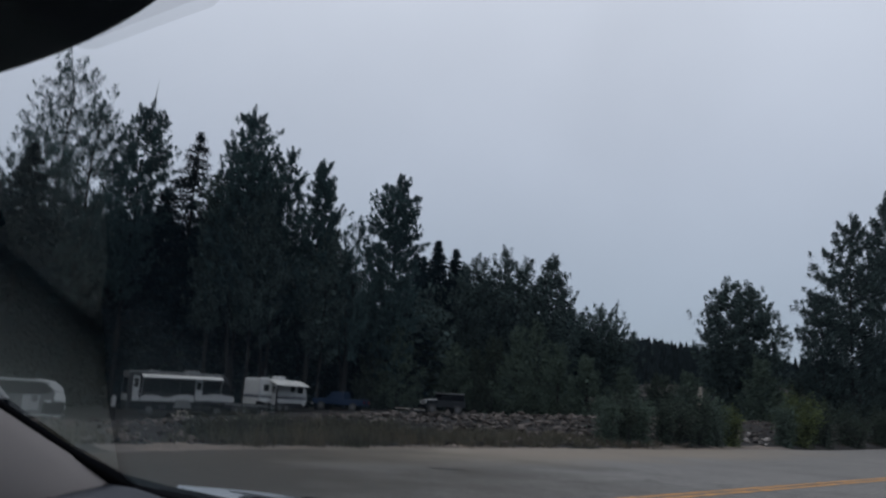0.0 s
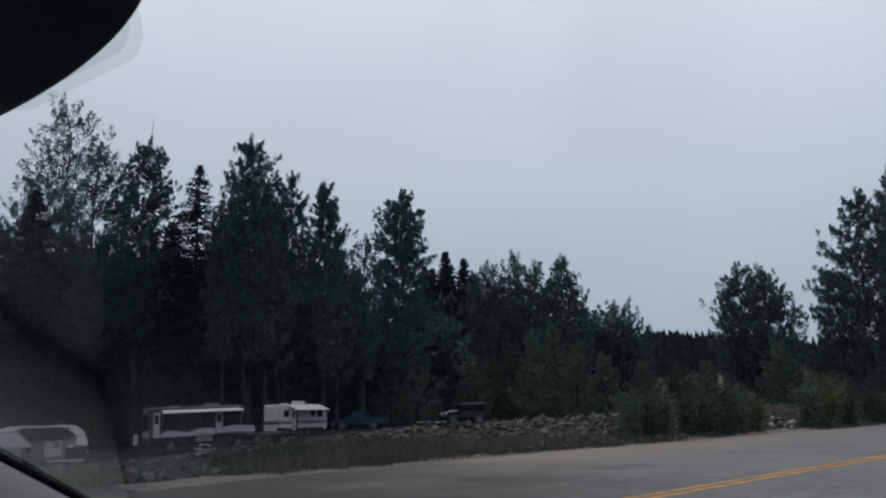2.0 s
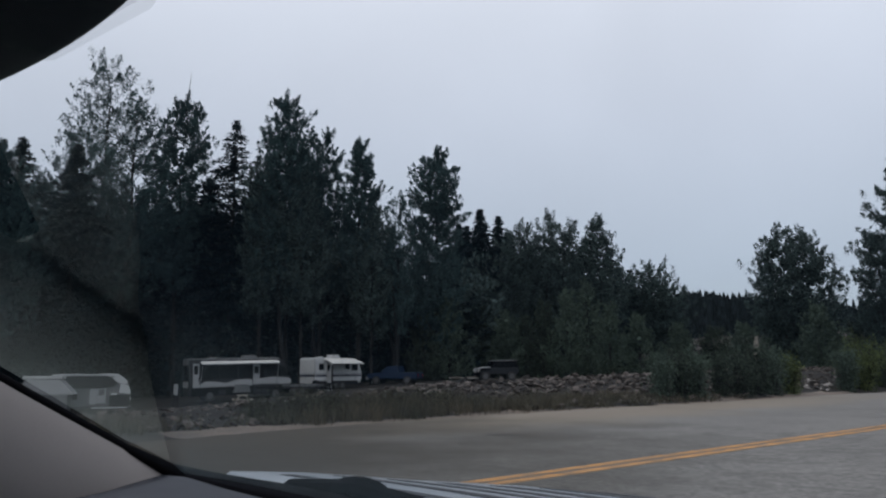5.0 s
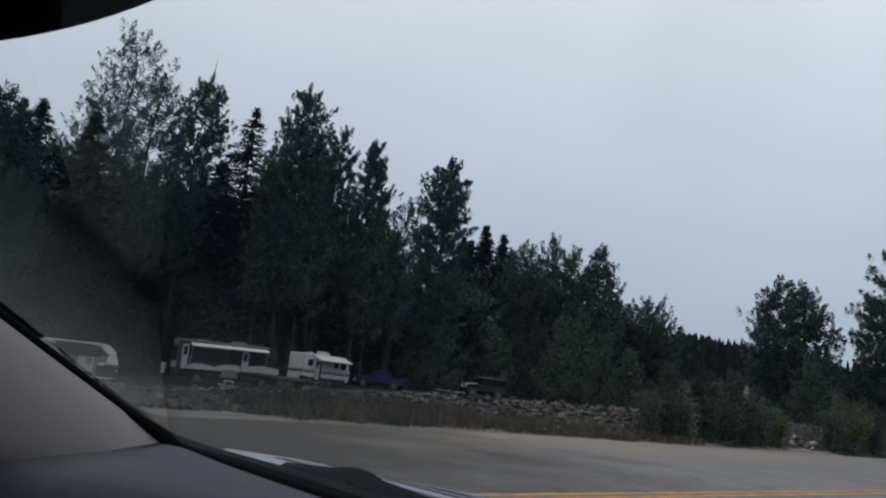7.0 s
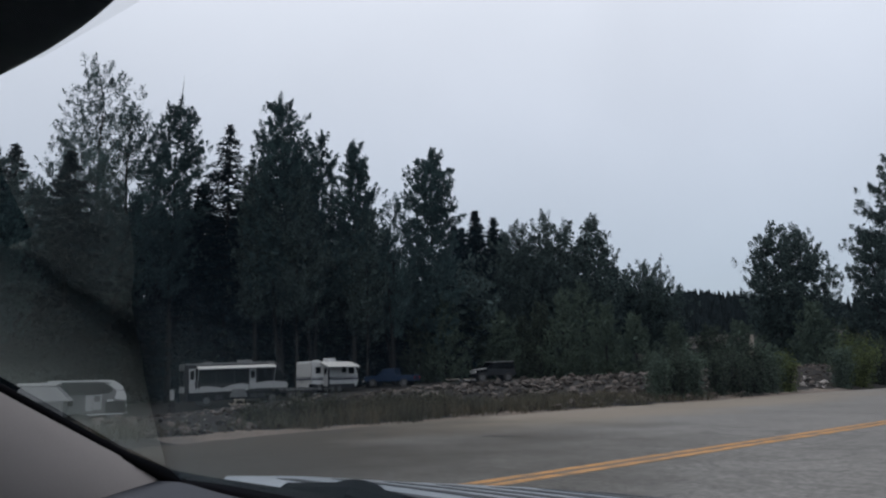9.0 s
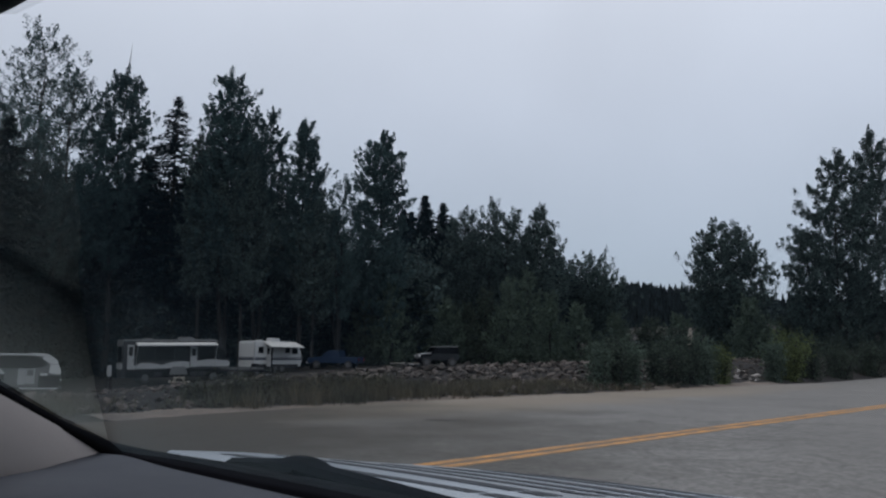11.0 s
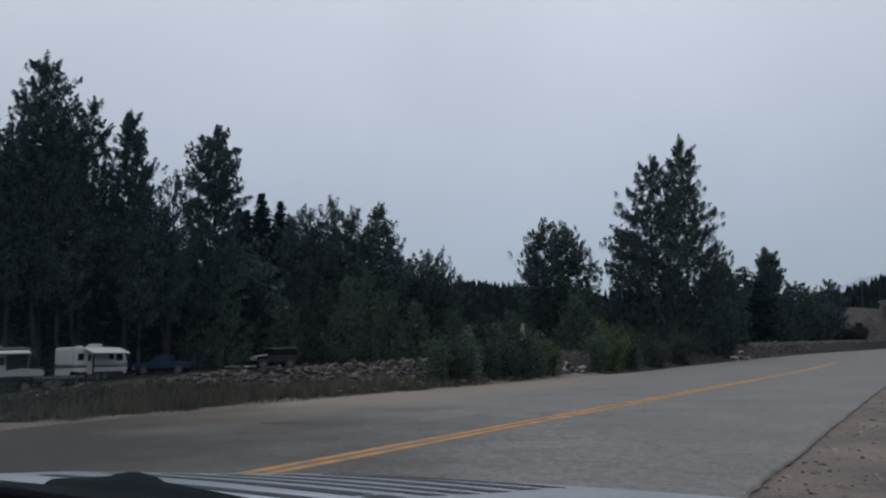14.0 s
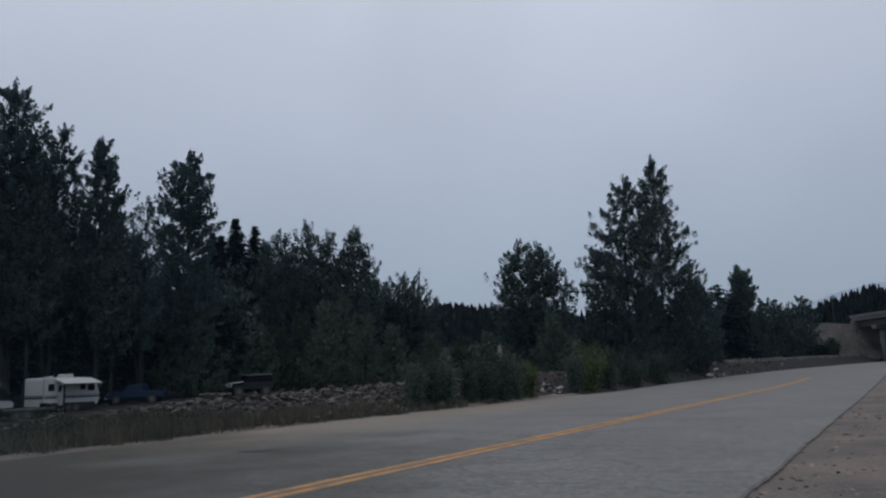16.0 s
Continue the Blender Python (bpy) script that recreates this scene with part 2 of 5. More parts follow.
# far slope: the mist before it is put into its pale colour
M_HAZE_TINT = mat("haze_tinted_slope", (0.40, 0.45, 0.52), 1.0, 0, 0.05, 0.01, 0.05, tint=(0.36, 0.41, 0.48), spec=0.0)
M_FAR = mat("far_needle", (0.018, 0.026, 0.030), 0.9, 0, 0.3, 0.05, 0.5, rand=0.5, island=True, spec=0.1)


def leafy(m, share):
    """Thin leaves: part of the light passes through them."""
    n, l = m.node_tree.nodes, m.node_tree.links
    b, out = n["Principled BSDF"], n["Material Output"]
    tr, mix = n.new("ShaderNodeBsdfTranslucent"), n.new("ShaderNodeMixShader")
    mix.inputs[0].default_value = share
    l.new(b.inputs["Base Color"].links[0].from_socket, tr.inputs["Color"])
    l.new(b.outputs[0], mix.inputs[1])
    l.new(tr.outputs[0], mix.inputs[2])
    l.new(mix.outputs[0], out.inputs["Surface"])


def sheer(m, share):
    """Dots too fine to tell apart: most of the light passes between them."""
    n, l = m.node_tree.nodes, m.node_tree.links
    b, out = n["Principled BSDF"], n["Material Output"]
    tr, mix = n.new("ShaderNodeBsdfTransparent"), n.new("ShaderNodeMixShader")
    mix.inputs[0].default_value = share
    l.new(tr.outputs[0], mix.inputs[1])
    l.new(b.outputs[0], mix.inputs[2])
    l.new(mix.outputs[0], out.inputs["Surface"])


for m in (M_LEAF, M_LEAF_C, M_LEAF_L, M_BUSH, M_WILLOW):
    leafy(m, 0.4)
# near-black bark: the shade under the crowns is put into the colour
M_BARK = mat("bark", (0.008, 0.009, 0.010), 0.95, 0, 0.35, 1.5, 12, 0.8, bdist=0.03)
M_BARK_L = mat("pale_bark", (0.24, 0.22, 0.19), 0.9, 0, 0.35, 1.5, 12, 0.6, bdist=0.02)
M_WHITE = mat("white_gelcoat", (0.44, 0.455, 0.46), 0.4, 0, 0.08, 0.6, 8, coat=0.2)
M_GREYP = mat("grey_panel", (0.30, 0.31, 0.32), 0.45, 0, 0.1, 0.8, 8)
M_DULL = mat("dull_panel", (0.11, 0.116, 0.122), 0.6, 0, 0.2, 0.8, 8)
M_DARKP = mat("dark_panel", (0.015, 0.017, 0.021), 0.6, 0, 0.2, 0.8, 8, spec=0.2)
M_BLUEP = mat("blue_paint", (0.0028, 0.015, 0.045), 0.45, 0.0, 0.2, 0.8, 8, coat=0.1, spec=0.25)
M_TYRE = mat("tyre_rubber", (0.025, 0.025, 0.026), 0.85, 0, 0.2, 3, 30, 0.3)
M_RIM = mat("steel_rim", (0.08, 0.08, 0.083), 0.5, 0.4, 0.1, 3, 30)
M_WIN = mat("dark_window", (0.006, 0.007, 0.009), 0.08, 0, 0.1, 1, 8, spec=0.08)
M_AWN = mat("awning_cloth", (0.55, 0.55, 0.53), 0.8, 0, 0.1, 1.2, 20, 0.2)
M_STRIPE = mat("stripe_paint", (0.03, 0.035, 0.06), 0.4, 0, 0.1, 1, 8)
M_WOOD = mat("weathered_wood", (0.32, 0.29, 0.25), 0.85, 0, 0.25, 1.2, 20, 0.4)
M_CONC = mat("concrete", (0.14, 0.136, 0.132), 0.9, 0, 0.15, 0.3, 5, 0.3)
M_GIRDER = mat("girder_steel", (0.05, 0.047, 0.046), 0.7, 0.3, 0.2, 0.4, 5)
M_SLOPE = mat("slope_gravel", (0.105, 0.098, 0.092), 0.95, 0, 0.35, 0.45, 2.2, 1.0, spec=0.1, tint=(0.060, 0.056, 0.054), bdist=0.5)
M_GALV = mat("galvanised", (0.40, 0.41, 0.42), 0.45, 0.7, 0.15, 1, 12)
M_LAMP = mat("red_lens", (0.35, 0.02, 0.02), 0.25, 0, 0.1, 1, 8)
M_CLEAR = mat("lamp_lens", (0.6, 0.6, 0.6), 0.15, 0, 0.1, 1, 8)
M_DASH = mat("dash_plastic", (0.013, 0.017, 0.028), 0.62, 0, 0.10, 5, 700, 0.35, bdist=0.0006)
M_TRIM = mat("beige_trim", (0.38, 0.345, 0.33), 0.75, 0, 0.08, 4, 600, 0.25, bdist=0.0005)
M_RUBBER = mat("black_rubber", (0.004, 0.004, 0.005), 0.9, 0, 0.2, 8, 120, 0.2, bdist=0.001, spec=0.05)
M_BLACK = mat("black_plastic", (0.005, 0.005, 0.007), 0.85, 0, 0.2, 8, 150, 0.3, bdist=0.001, spec=0.03)
M_CASE = mat("mirror_case", (0.0025, 0.0025, 0.003), 0.7, 0, 0.2, 8, 150, 0.2, bdist=0.001, spec=0.05)
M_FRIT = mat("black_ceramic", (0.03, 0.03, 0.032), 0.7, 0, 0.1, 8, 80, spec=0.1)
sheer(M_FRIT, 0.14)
M_LOUVRE = mat("louvre_plastic", (0.022, 0.025, 0.032), 0.6, 0, 0.2, 8, 150, spec=0.3)
M_HOOD = mat("pale_paint", (0.36, 0.40, 0.44), 0.35, 0.0, 0.05, 2, 30, coat=0.3)
M_LINER = mat("headliner", (0.16, 0.15, 0.145), 0.95, 0, 0.1, 6, 200, 0.3, bdist=0.001)
M_GLASS = glass_mat("windscreen_glass", (0.95, 0.95, 0.95), 0.76, 0.0042)


# ---- mesh helpers ----
def link_mesh(name, verts, faces, material, parent=None, label="", smooth=False):
    me = bpy.data.meshes.new(name)
    me.from_pydata([tuple(v) for v in verts], [], [tuple(f) for f in faces])
    me.materials.append(material)
    if smooth:
        me.polygons.foreach_set("use_smooth", [True] * len(me.polygons))
    me.update()
    ob = new(name, me)
    if parent:
        ob.parent = parent
    return tagged(ob, label)


def quads_mesh(name, pts, material):
    """pts: (n, 4, 3) array; one loose quad each."""
    n = len(pts)
    me = bpy.data.meshes.new(name)
    me.vertices.add(4 * n)
    me.vertices.foreach_set("co", np.ascontiguousarray(pts, dtype=np.float32).ravel())
    me.loops.add(4 * n)
    me.loops.foreach_set("vertex_index", np.arange(4 * n, dtype=np.int32))
    me.polygons.add(n)
    me.polygons.foreach_set("loop_start", np.arange(0, 4 * n, 4, dtype=np.int32))
    me.materials.append(material)
    me.update(calc_edges=True)
    return me


def part(name, bm, material, parent, label="", smooth=False):
    me = bpy.data.meshes.new(name)
    bmesh.ops.recalc_face_normals(bm, faces=bm.faces)
    bm.to_mesh(me)
    bm.free()
    me.materials.append(material)
    if smooth:
        me.polygons.foreach_set("use_smooth", [True] * len(me.polygons))
    ob = new(name, me)
    if parent:
        ob.parent = parent
    return tagged(ob, label)


def box(x0, x1, y0, y1, z0, z1, bevel=0.0, seg=2):
    bm = bmesh.new()
    bmesh.ops.create_cube(bm, size=1, matrix=Matrix.Translation(((x0 + x1) / 2, (y0 + y1) / 2, (z0 + z1) / 2)) @ Matrix.Diagonal((x1 - x0, y1 - y0, z1 - z0, 1)))
    if bevel:
        bmesh.ops.bevel(bm, geom=bm.edges[:], offset=bevel, segments=seg, affect="EDGES", profile=0.6)
    return bm


def prism(profile, y0, y1, bevel=0.0):
    """An outline in (x, z), pushed along y."""
    bm = bmesh.new()
    a = [bm.verts.new((x, y0, z)) for x, z in profile]
    b = [bm.verts.new((x, y1, z)) for x, z in profile]
    k = len(profile)
    bm.faces.new(a)
    bm.faces.new(b[::-1])
    for i in range(k):
        bm.faces.new((a[i], b[i], b[(i + 1) % k], a[(i + 1) % k]))
    if bevel:
        bmesh.ops.bevel(bm, geom=bm.edges[:], offset=bevel, segments=2, affect="EDGES", profile=0.6)
    return bm


def rod(a, b, r, seg=8):
    a, b = Vector(a), Vector(b)
    bm = bmesh.new()
    m = Matrix.Translation((a + b) / 2) @ (b - a).to_track_quat("Z", "Y").to_matrix().to_4x4()
    bmesh.ops.create_cone(bm, cap_ends=True, segments=seg, radius1=r, radius2=r, depth=(b - a).length, matrix=m)
    return bm


def tube(points, radii, seg=6):
    """Vertices and faces of a tapered tube along points."""
    vs, fs = [], []
    for i, p in enumerate(points):
        d = Vector(points[min(i + 1, len(points) - 1)]) - Vector(points[max(i - 1, 0)])
        q = d.to_track_quat("Z", "Y")
        for k in range(seg):
            a = 2 * math.pi * k / seg
            vs.append(tuple(Vector(p) + q @ Vector((math.cos(a) * radii[i], math.sin(a) * radii[i], 0))))
    for i in range(len(points) - 1):
        for k in range(seg):
            fs.append((i * seg + k, i * seg + (k + 1) % seg, (i + 1) * seg + (k + 1) % seg, (i + 1) * seg + k))
    fs.append(tuple(range(seg))[::-1])
    fs.append(tuple(range((len(points) - 1) * seg, len(points) * seg)))
    return vs, fs


# ---- the lie of the land ----
EYE_H = 1.3


def z_road(y):
    y = np.asarray(y, float)
    t = np.clip(y - 45, 0, None)
    return 0.0095 * (np.sqrt(t * t + 100) - 10)


def bend(y):
    """Sideways shift of the road, which bends to the right far ahead."""
    t = np.clip(np.asarray(y, float) - 62, 0, None)
    return t * t / 860.0


def z_lot(y):
    return np.interp(y, [-40, 10, 20, 32, 39, 52, 60, 120, 300], [-2.6, -2.3, -1.9, -1.15, -0.55, 0.15, 0.4, 1.0, 2.5])


ROAD_L, ROAD_R, LINE_X = -16.9, -1.55, -6.55


def crest(y):
    return np.interp(y, [-30, 5, 9.8, 13.7, 16, 20.5, 34, 60, 90, 200], [0.0, 0.05, 0.18, 0.40, 0.58, 0.72, 1.02, 1.4, 1.95, 3.0])


def z_ground(x, y):
    """Height of the land: shoulder, road bed, bank beside the road, the lot behind it."""
    x, y = np.asarray(x, float), np.asarray(y, float)
    u = x - bend(np.clip(y, None, 240))
    r = z_road(y)
    foot = np.interp(u, [-1e4, ROAD_L, ROAD_L + 0.3, ROAD_R - 0.1, ROAD_R + 0.4, 1e4], [0.0, 0.0, -0.06, -0.03, -0.008, -0.008])
    z = r + foot
    bank = np.interp(u, [-30, -25.5, -23.2, -21.2, -18.2, ROAD_L - 0.1], [0, 0.55, 1, 0.95, 0.18, 0])
    lot = np.clip((-u - 22.5) / 8.0, 0, 1)
    lot = lot * lot * (3 - 2 * lot)
    return z * (1 - lot) + z_lot(y) * lot + bank * (crest(y) - z) * (1 - lot)


def steps(a, b, fine, far, ratio=1.25):
    out, s, v = [0.0], fine, 0.0
    while v < far:
        v += s
        s = s if a <= v <= b or v < b else s * ratio
        out.append(v)
    return out


xs = sorted({*np.arange(-32, 4, 0.5).round(2), *(-32 - np.array(steps(0, 70, 3.0, 1600))), *(4 + np.array(steps(0, 20, 2.0, 1600)))})
ys = sorted({*np.arange(-12, 110, 1.0).round(2), *(110 + np.array(steps(0, 120, 4.0, 1800))), *(-12 - np.array(steps(0, 20, 3.0, 1600)))})
gx, gy = np.meshgrid(np.array(xs), np.array(ys))
rng = np.random.default_rng(3)
gz = z_ground(gx, gy)
off_road = (gx - bend(np.clip(gy, None, 240)) < ROAD_L - 0.4) | (gx > ROAD_R + 1)
gz += np.where(off_road & (np.abs(gx) < 60), rng.normal(0, 0.04, gx.shape), 0)
nx, ny = len(xs), len(ys)
gv = np.stack([gx, gy, gz], -1).reshape(-1, 3)
gf = [(j * nx + i, j * nx + i + 1, (j + 1) * nx + i + 1, (j + 1) * nx + i) for j in range(ny - 1) for i in range(nx - 1)]
ground = link_mesh("ground", gv, gf, M_DIRT, None, "brown gravel and dirt ground beside the road", True)
tagged(ground, category="ground", kind="structure")
# dark wood floor under and behind the trees
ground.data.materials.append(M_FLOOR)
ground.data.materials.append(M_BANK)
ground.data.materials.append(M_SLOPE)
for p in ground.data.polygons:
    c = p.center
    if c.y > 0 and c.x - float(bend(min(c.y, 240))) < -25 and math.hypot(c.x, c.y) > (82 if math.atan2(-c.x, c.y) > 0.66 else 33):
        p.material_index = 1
    # paler gravel on the far bank's crest: rim light put into the colour
    elif 68 < c.y < 230 and -24.5 < c.x - float(bend(min(c.y, 240))) < -20.6:
        p.material_index = 3
    elif c.x < (-17.2 + 0.8 * noise.noise((c.y * 0.31, 1.7, 0.4)) if 7 < c.y < 45 else -14.6) + float(bend(min(c.y, 240))):
        p.material_index = 2

# road: an asphalt slab with an uneven edge
ry = sorted({*np.arange(-60, 0, 0.5).round(2), *np.arange(0, 40, 0.2).round(2), *np.arange(40, 120, 0.5).round(2), *np.arange(120, 330, 4.0)})
rv, rf = [], []
for j, y in enumerate(ry):
    b, z = float(bend(min(y, 400))), float(z_road(y))
    el = (0.20 if y < 30 else 0.03) * noise.noise((y * 0.9, 3.1, 0)) + (0.12 if y < 40 else 0.03) * noise.noise((y * 2.3, 5.1, 0)) + 0.35 * noise.noise((y * 0.09, 7.7, 0)) + float(np.interp(y, [-60, 5, 9, 14, 40, 60], [2.5, 2.1, 1.0, 0.5, 0.55, 0.7]))
    er = 0.06 * noise.noise((y * 0.5, ROAD_R - 0.07, 2.0)) + 0.02 * noise.noise((y * 2.1, 0.4, 8.0))
    for x, dz in ((ROAD_L + el, -0.08), (ROAD_L + el + 0.02, 0.0), (-12, 0.012), (LINE_X, 0.03), (-4, 0.02), (ROAD_R + er - 0.02, 0.0), (ROAD_R + er, -0.08)):
        rv.append((x + b, y, z + dz))
    if j:
        rf += [(7 * (j - 1) + k, 7 * (j - 1) + k + 1, 7 * j + k + 1, 7 * j + k) for k in range(6)]
road = tagged(link_mesh("road", rv, rf, M_ASPHALT, None, "worn grey asphalt two-lane road with cracks"), category="road", kind="structure")


def strip(name, x0, x1, y0, y1, material, label, wobble=0.0, step=0.5, lift=0.005, parent=None, ragged=0.0):
    v, f = [], []
    yy = np.arange(y0, y1 + 0.01, step)
    for j, y in enumerate(yy):
        b = float(bend(y))
        w = wobble * noise.noise((float(y) * 0.5, x0, 2.0))
        ra, rb = (ragged * noise.noise((float(y) * 4, x0 + k, 5.0)) for k in (0, 9))
        for x in (x0 + w + ra, x1 + w + rb):
            base = np.interp(x, [ROAD_L, -12, LINE_X, -4, ROAD_R], [0, 0.012, 0.03, 0.02, 0.0])
            v.append((x + b, y, float(z_road(y)) + base + lift))
        if j:
            f.append((2 * j - 2, 2 * j - 1, 2 * j + 1, 2 * j))
    return tagged(link_mesh(name, v, f, material, parent), label, "road marking" if material is M_YELLOW else "road", "", "structure")


strip("road_stain", LINE_X - 0.27, LINE_X + 0.27, -40, 150, M_OLD, "faded brown band of old line paint", 0, 0.25, 0.0015, None, 0.04)
strip("road_marking_1", LINE_X - 0.225, LINE_X - 0.055, -40, 66, M_YELLOW, "worn yellow painted centre line on asphalt", 0, 0.2, 0.005, None, 0.035)
strip("road_marking_2", LINE_X + 0.055, LINE_X + 0.225, -40, 66, M_YELLOW, "worn yellow painted centre line on asphalt", 0, 0.2, 0.005, None, 0.035)
strip("road_edge_seam", ROAD_R - 0.045, ROAD_R + 0.0, -20, 120, M_SEAM, "dark crumbling seam along the asphalt edge", 0.06, 0.12, 0.004, None, 0.035)


def at(bearing, reach):
    """Ground point at a bearing (degrees left of the road's line) and distance from the parked car."""
    a = radians(bearing)
    x, y = -math.sin(a) * reach, math.cos(a) * reach
    return x, y, float(z_ground(x, y))


# ---- trees ----
def leaf_quads(rng, centres, spread, per, size, flat=0.0, aspect=0.6):
    """Leaf blades scattered round centres."""
    n = len(centres) * per
    c = np.repeat(centres, per, 0) + rng.normal(0, 1, (n, 3)) * spread * np.array([1, 1, 1 - flat])
    a = rng.normal(0, 1, (n, 3)) * np.array([1, 1, 1 - 0.5 * flat])
    a /= np.linalg.norm(a, axis=1)[:, None]
    b = np.cross(a, rng.normal(0, 1, (n, 3)))
    b /= np.linalg.norm(b, axis=1)[:, None]
    s = size * rng.uniform(0.55, 1.35, (n, 1))
    a, b = a * s * 0.5, b * s * 0.5 * aspect
    return np.stack([c - a, c - 0.15 * a + b, c + a, c - 0.15 * a - b], 1)


def broadleaf(seed, height, radius, base=0.12, dense=1.0, lean=(0, 0), peak=0.5, leaf=0.25, rise=0.8, forks=0, per=40, fill=1.0, bark=M_BARK, leaves=M_LEAF, spike=0.0, limbs=1.0, plume=1.0, cone=0.68):
    """A poplar-like tree: ascending boughs set with upright leafy plumes round a shaded core. Returns the Empty."""
    rng = np.random.default_rng(seed)
    root = new("tree")
    vs, fs = [], []

    def limb(points, radii, seg=5):
        v, f = tube(points, radii, seg)
        k = len(vs)
        vs.extend(v)
        fs.extend(tuple(i + k for i in g) for g in f)

    def girth(w):
        """Crown width along its height, 0 at its foot and 1 at the tip."""
        return 0.78 + 0.22 * w / peak if w < peak else ((1 - w) / (1 - peak)) ** cone

    stems = [(0.0, 0.0, 1.0)]
    for k in range(forks):
        a = rng.uniform(0, 6.28)
        stems.append((math.cos(a) * radius * 0.45, math.sin(a) * radius * 0.45, rng.uniform(0.8, 0.93)))
    feet, axes, thick, core = [], [], [], []
    slim = 0.85 if forks else 1.0
    for sx, sy, sh in stems:
        h = height * sh
        wob = rng.normal(0, 0.010 * h, (9, 2))
        wob[0] = 0
        spine = []
        for i in range(9):
            u = i / 8
            k = min(1, u * 2.2)
            spine.append((sx * k + lean[0] * u * u + wob[i, 0] * u, sy * k + lean[1] * u * u + wob[i, 1] * u, -0.3 + (h - 0.5) * u))
        r0 = 0.009 * h + 0.04
        limb(spine, [r0 * (1 - 0.95 * i / 8) for i in range(9)], 7)
        sp = np.array(spine)

        def on(u):
            return np.array([np.interp(u * 8, range(9), sp[:, k]) for k in range(3)])

        top = sp[8]
        for k in range(9):
            g = rng.normal(0, 0.10 + 0.035 * k, 2)
            feet.append(top + np.array([g[0], g[1], -0.5 - 0.32 * k]))
            axes.append(np.array([g[0] * 0.8, g[1] * 0.8, 1.05 * plume]))
            thick.append(0.2 * plume)
        n_b = int((66 if forks == 0 else 42) * max(0.6, h / 24) * limbs)
        for b in range(n_b):
            w = ((b + rng.uniform(0, 1)) / n_b) * 0.96
            u = base + (1 - base) * w
            az = b * 2.39996 + rng.normal(0, 0.4)
            lump = 1.0 + 0.22 * math.sin(2.0 * az + seed + 5 * w) * math.sin(11 * w + 2 * seed)
            reach = (radius * girth(w) * rng.uniform(0.76, 1.11) * lump + 0.15) * slim
            up = radians(14 + 40 * rise * (0.35 + 0.65 * w) + rng.normal(0, 7))
            ln = reach / math.cos(up)
            d = np.array([math.cos(az) * math.cos(up), math.sin(az) * math.cos(up), math.sin(up)])
            p0 = on(max(0.01, u - ln * math.sin(up) / h))
            p1 = p0 + d * ln * 0.55
            p2 = p0 + d * ln + np.array([0, 0, 0.14 * ln * rise])
            rb = max(0.016, 0.2 * r0 * (1 - u) + 0.02)
            limb([p0, p1, p2], [rb, rb * 0.6, rb * 0.2], 4)
            side = np.array([-math.sin(az), math.cos(az), 0])
            n_p = max(4, int((2.6 * ln + 2) * dense / plume))
            for k in range(n_p):
                s = 0.3 + 0.7 * (k + rng.uniform(0, 1)) / n_p
                q = p0 + (p1 - p0) * min(1, s / 0.55) + (p2 - p1) * max(0, (s - 0.55) / 0.45)
                spread = 0.22 * ln * s + 0.12
                foot = q + side * rng.normal(0, spread) + np.array([0, 0, rng.normal(-0.05, 0.12 + 0.05 * ln)])
                ax = d * (0.35 + 0.5 * s) + np.array([0, 0, 0.45 + 0.5 * rise]) + rng.normal(0, 0.2, 3)
                ax *= plume * rng.uniform(0.5, 1.25) / np.linalg.norm(ax)
                if k % 2 == 0:
                    limb([q, foot + ax * 0.6], [max(0.01, rb * 0.25), 0.006], 3)
                feet.append(foot)
                axes.append(ax)
                thick.append(plume * rng.uniform(0.13, 0.27))
        for k in range(int(fill * slim * slim * radius * (1 - base) * h * 10.0)):
            w = rng.uniform(0.0, 0.86)
            a, r = rng.uniform(0, 6.283), math.sqrt(rng.uniform(0, 1)) * 0.76 * radius * slim * girth(w)
            core.append(on(base + (1 - base) * w) + np.array([math.cos(a) * r, math.sin(a) * r, 0]))
    if spike:
        limb([top, top + np.array([0.15, 0.1, spike * 0.5]), top + np.array([0.05, 0.2, spike])], [0.05, 0.03, 0.01], 4)
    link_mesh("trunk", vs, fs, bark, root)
    feet, axes, thick = np.array(feet), np.array(axes), np.array(thick)
    t = rng.uniform(0, 1, (len(feet), per, 1)) ** 0.9
    c = feet[:, None] + axes[:, None] * t + rng.normal(0, 1, (len(feet), per, 3)) * thick[:, None, None] * (1.15 - 0.85 * t)
    c = c.reshape(-1, 3)
    a = np.repeat(axes / np.linalg.norm(axes, axis=1)[:, None], per, 0) + rng.normal(0, 0.6, c.shape)
    a /= np.linalg.norm(a, axis=1)[:, None]
    b = np.cross(a, rng.normal(0, 1, c.shape))
    b /= np.linalg.norm(b, axis=1)[:, None]
    s = leaf * rng.uniform(0.6, 1.4, (len(c), 1))
    a, b = a * s * 0.5, b * s * 0.22
    q = np.stack([c - a, c - 0.1 * a + b, c + a, c - 0.1 * a - b], 1)
    if core:
        q = np.concatenate([q, leaf_quads(rng, np.array(core), 0.2, 1, leaf * 2.1, 0.0, 0.8)])
    crown = new("crown", quads_mesh("crown", q, leaves))
    crown.parent = root
    return root


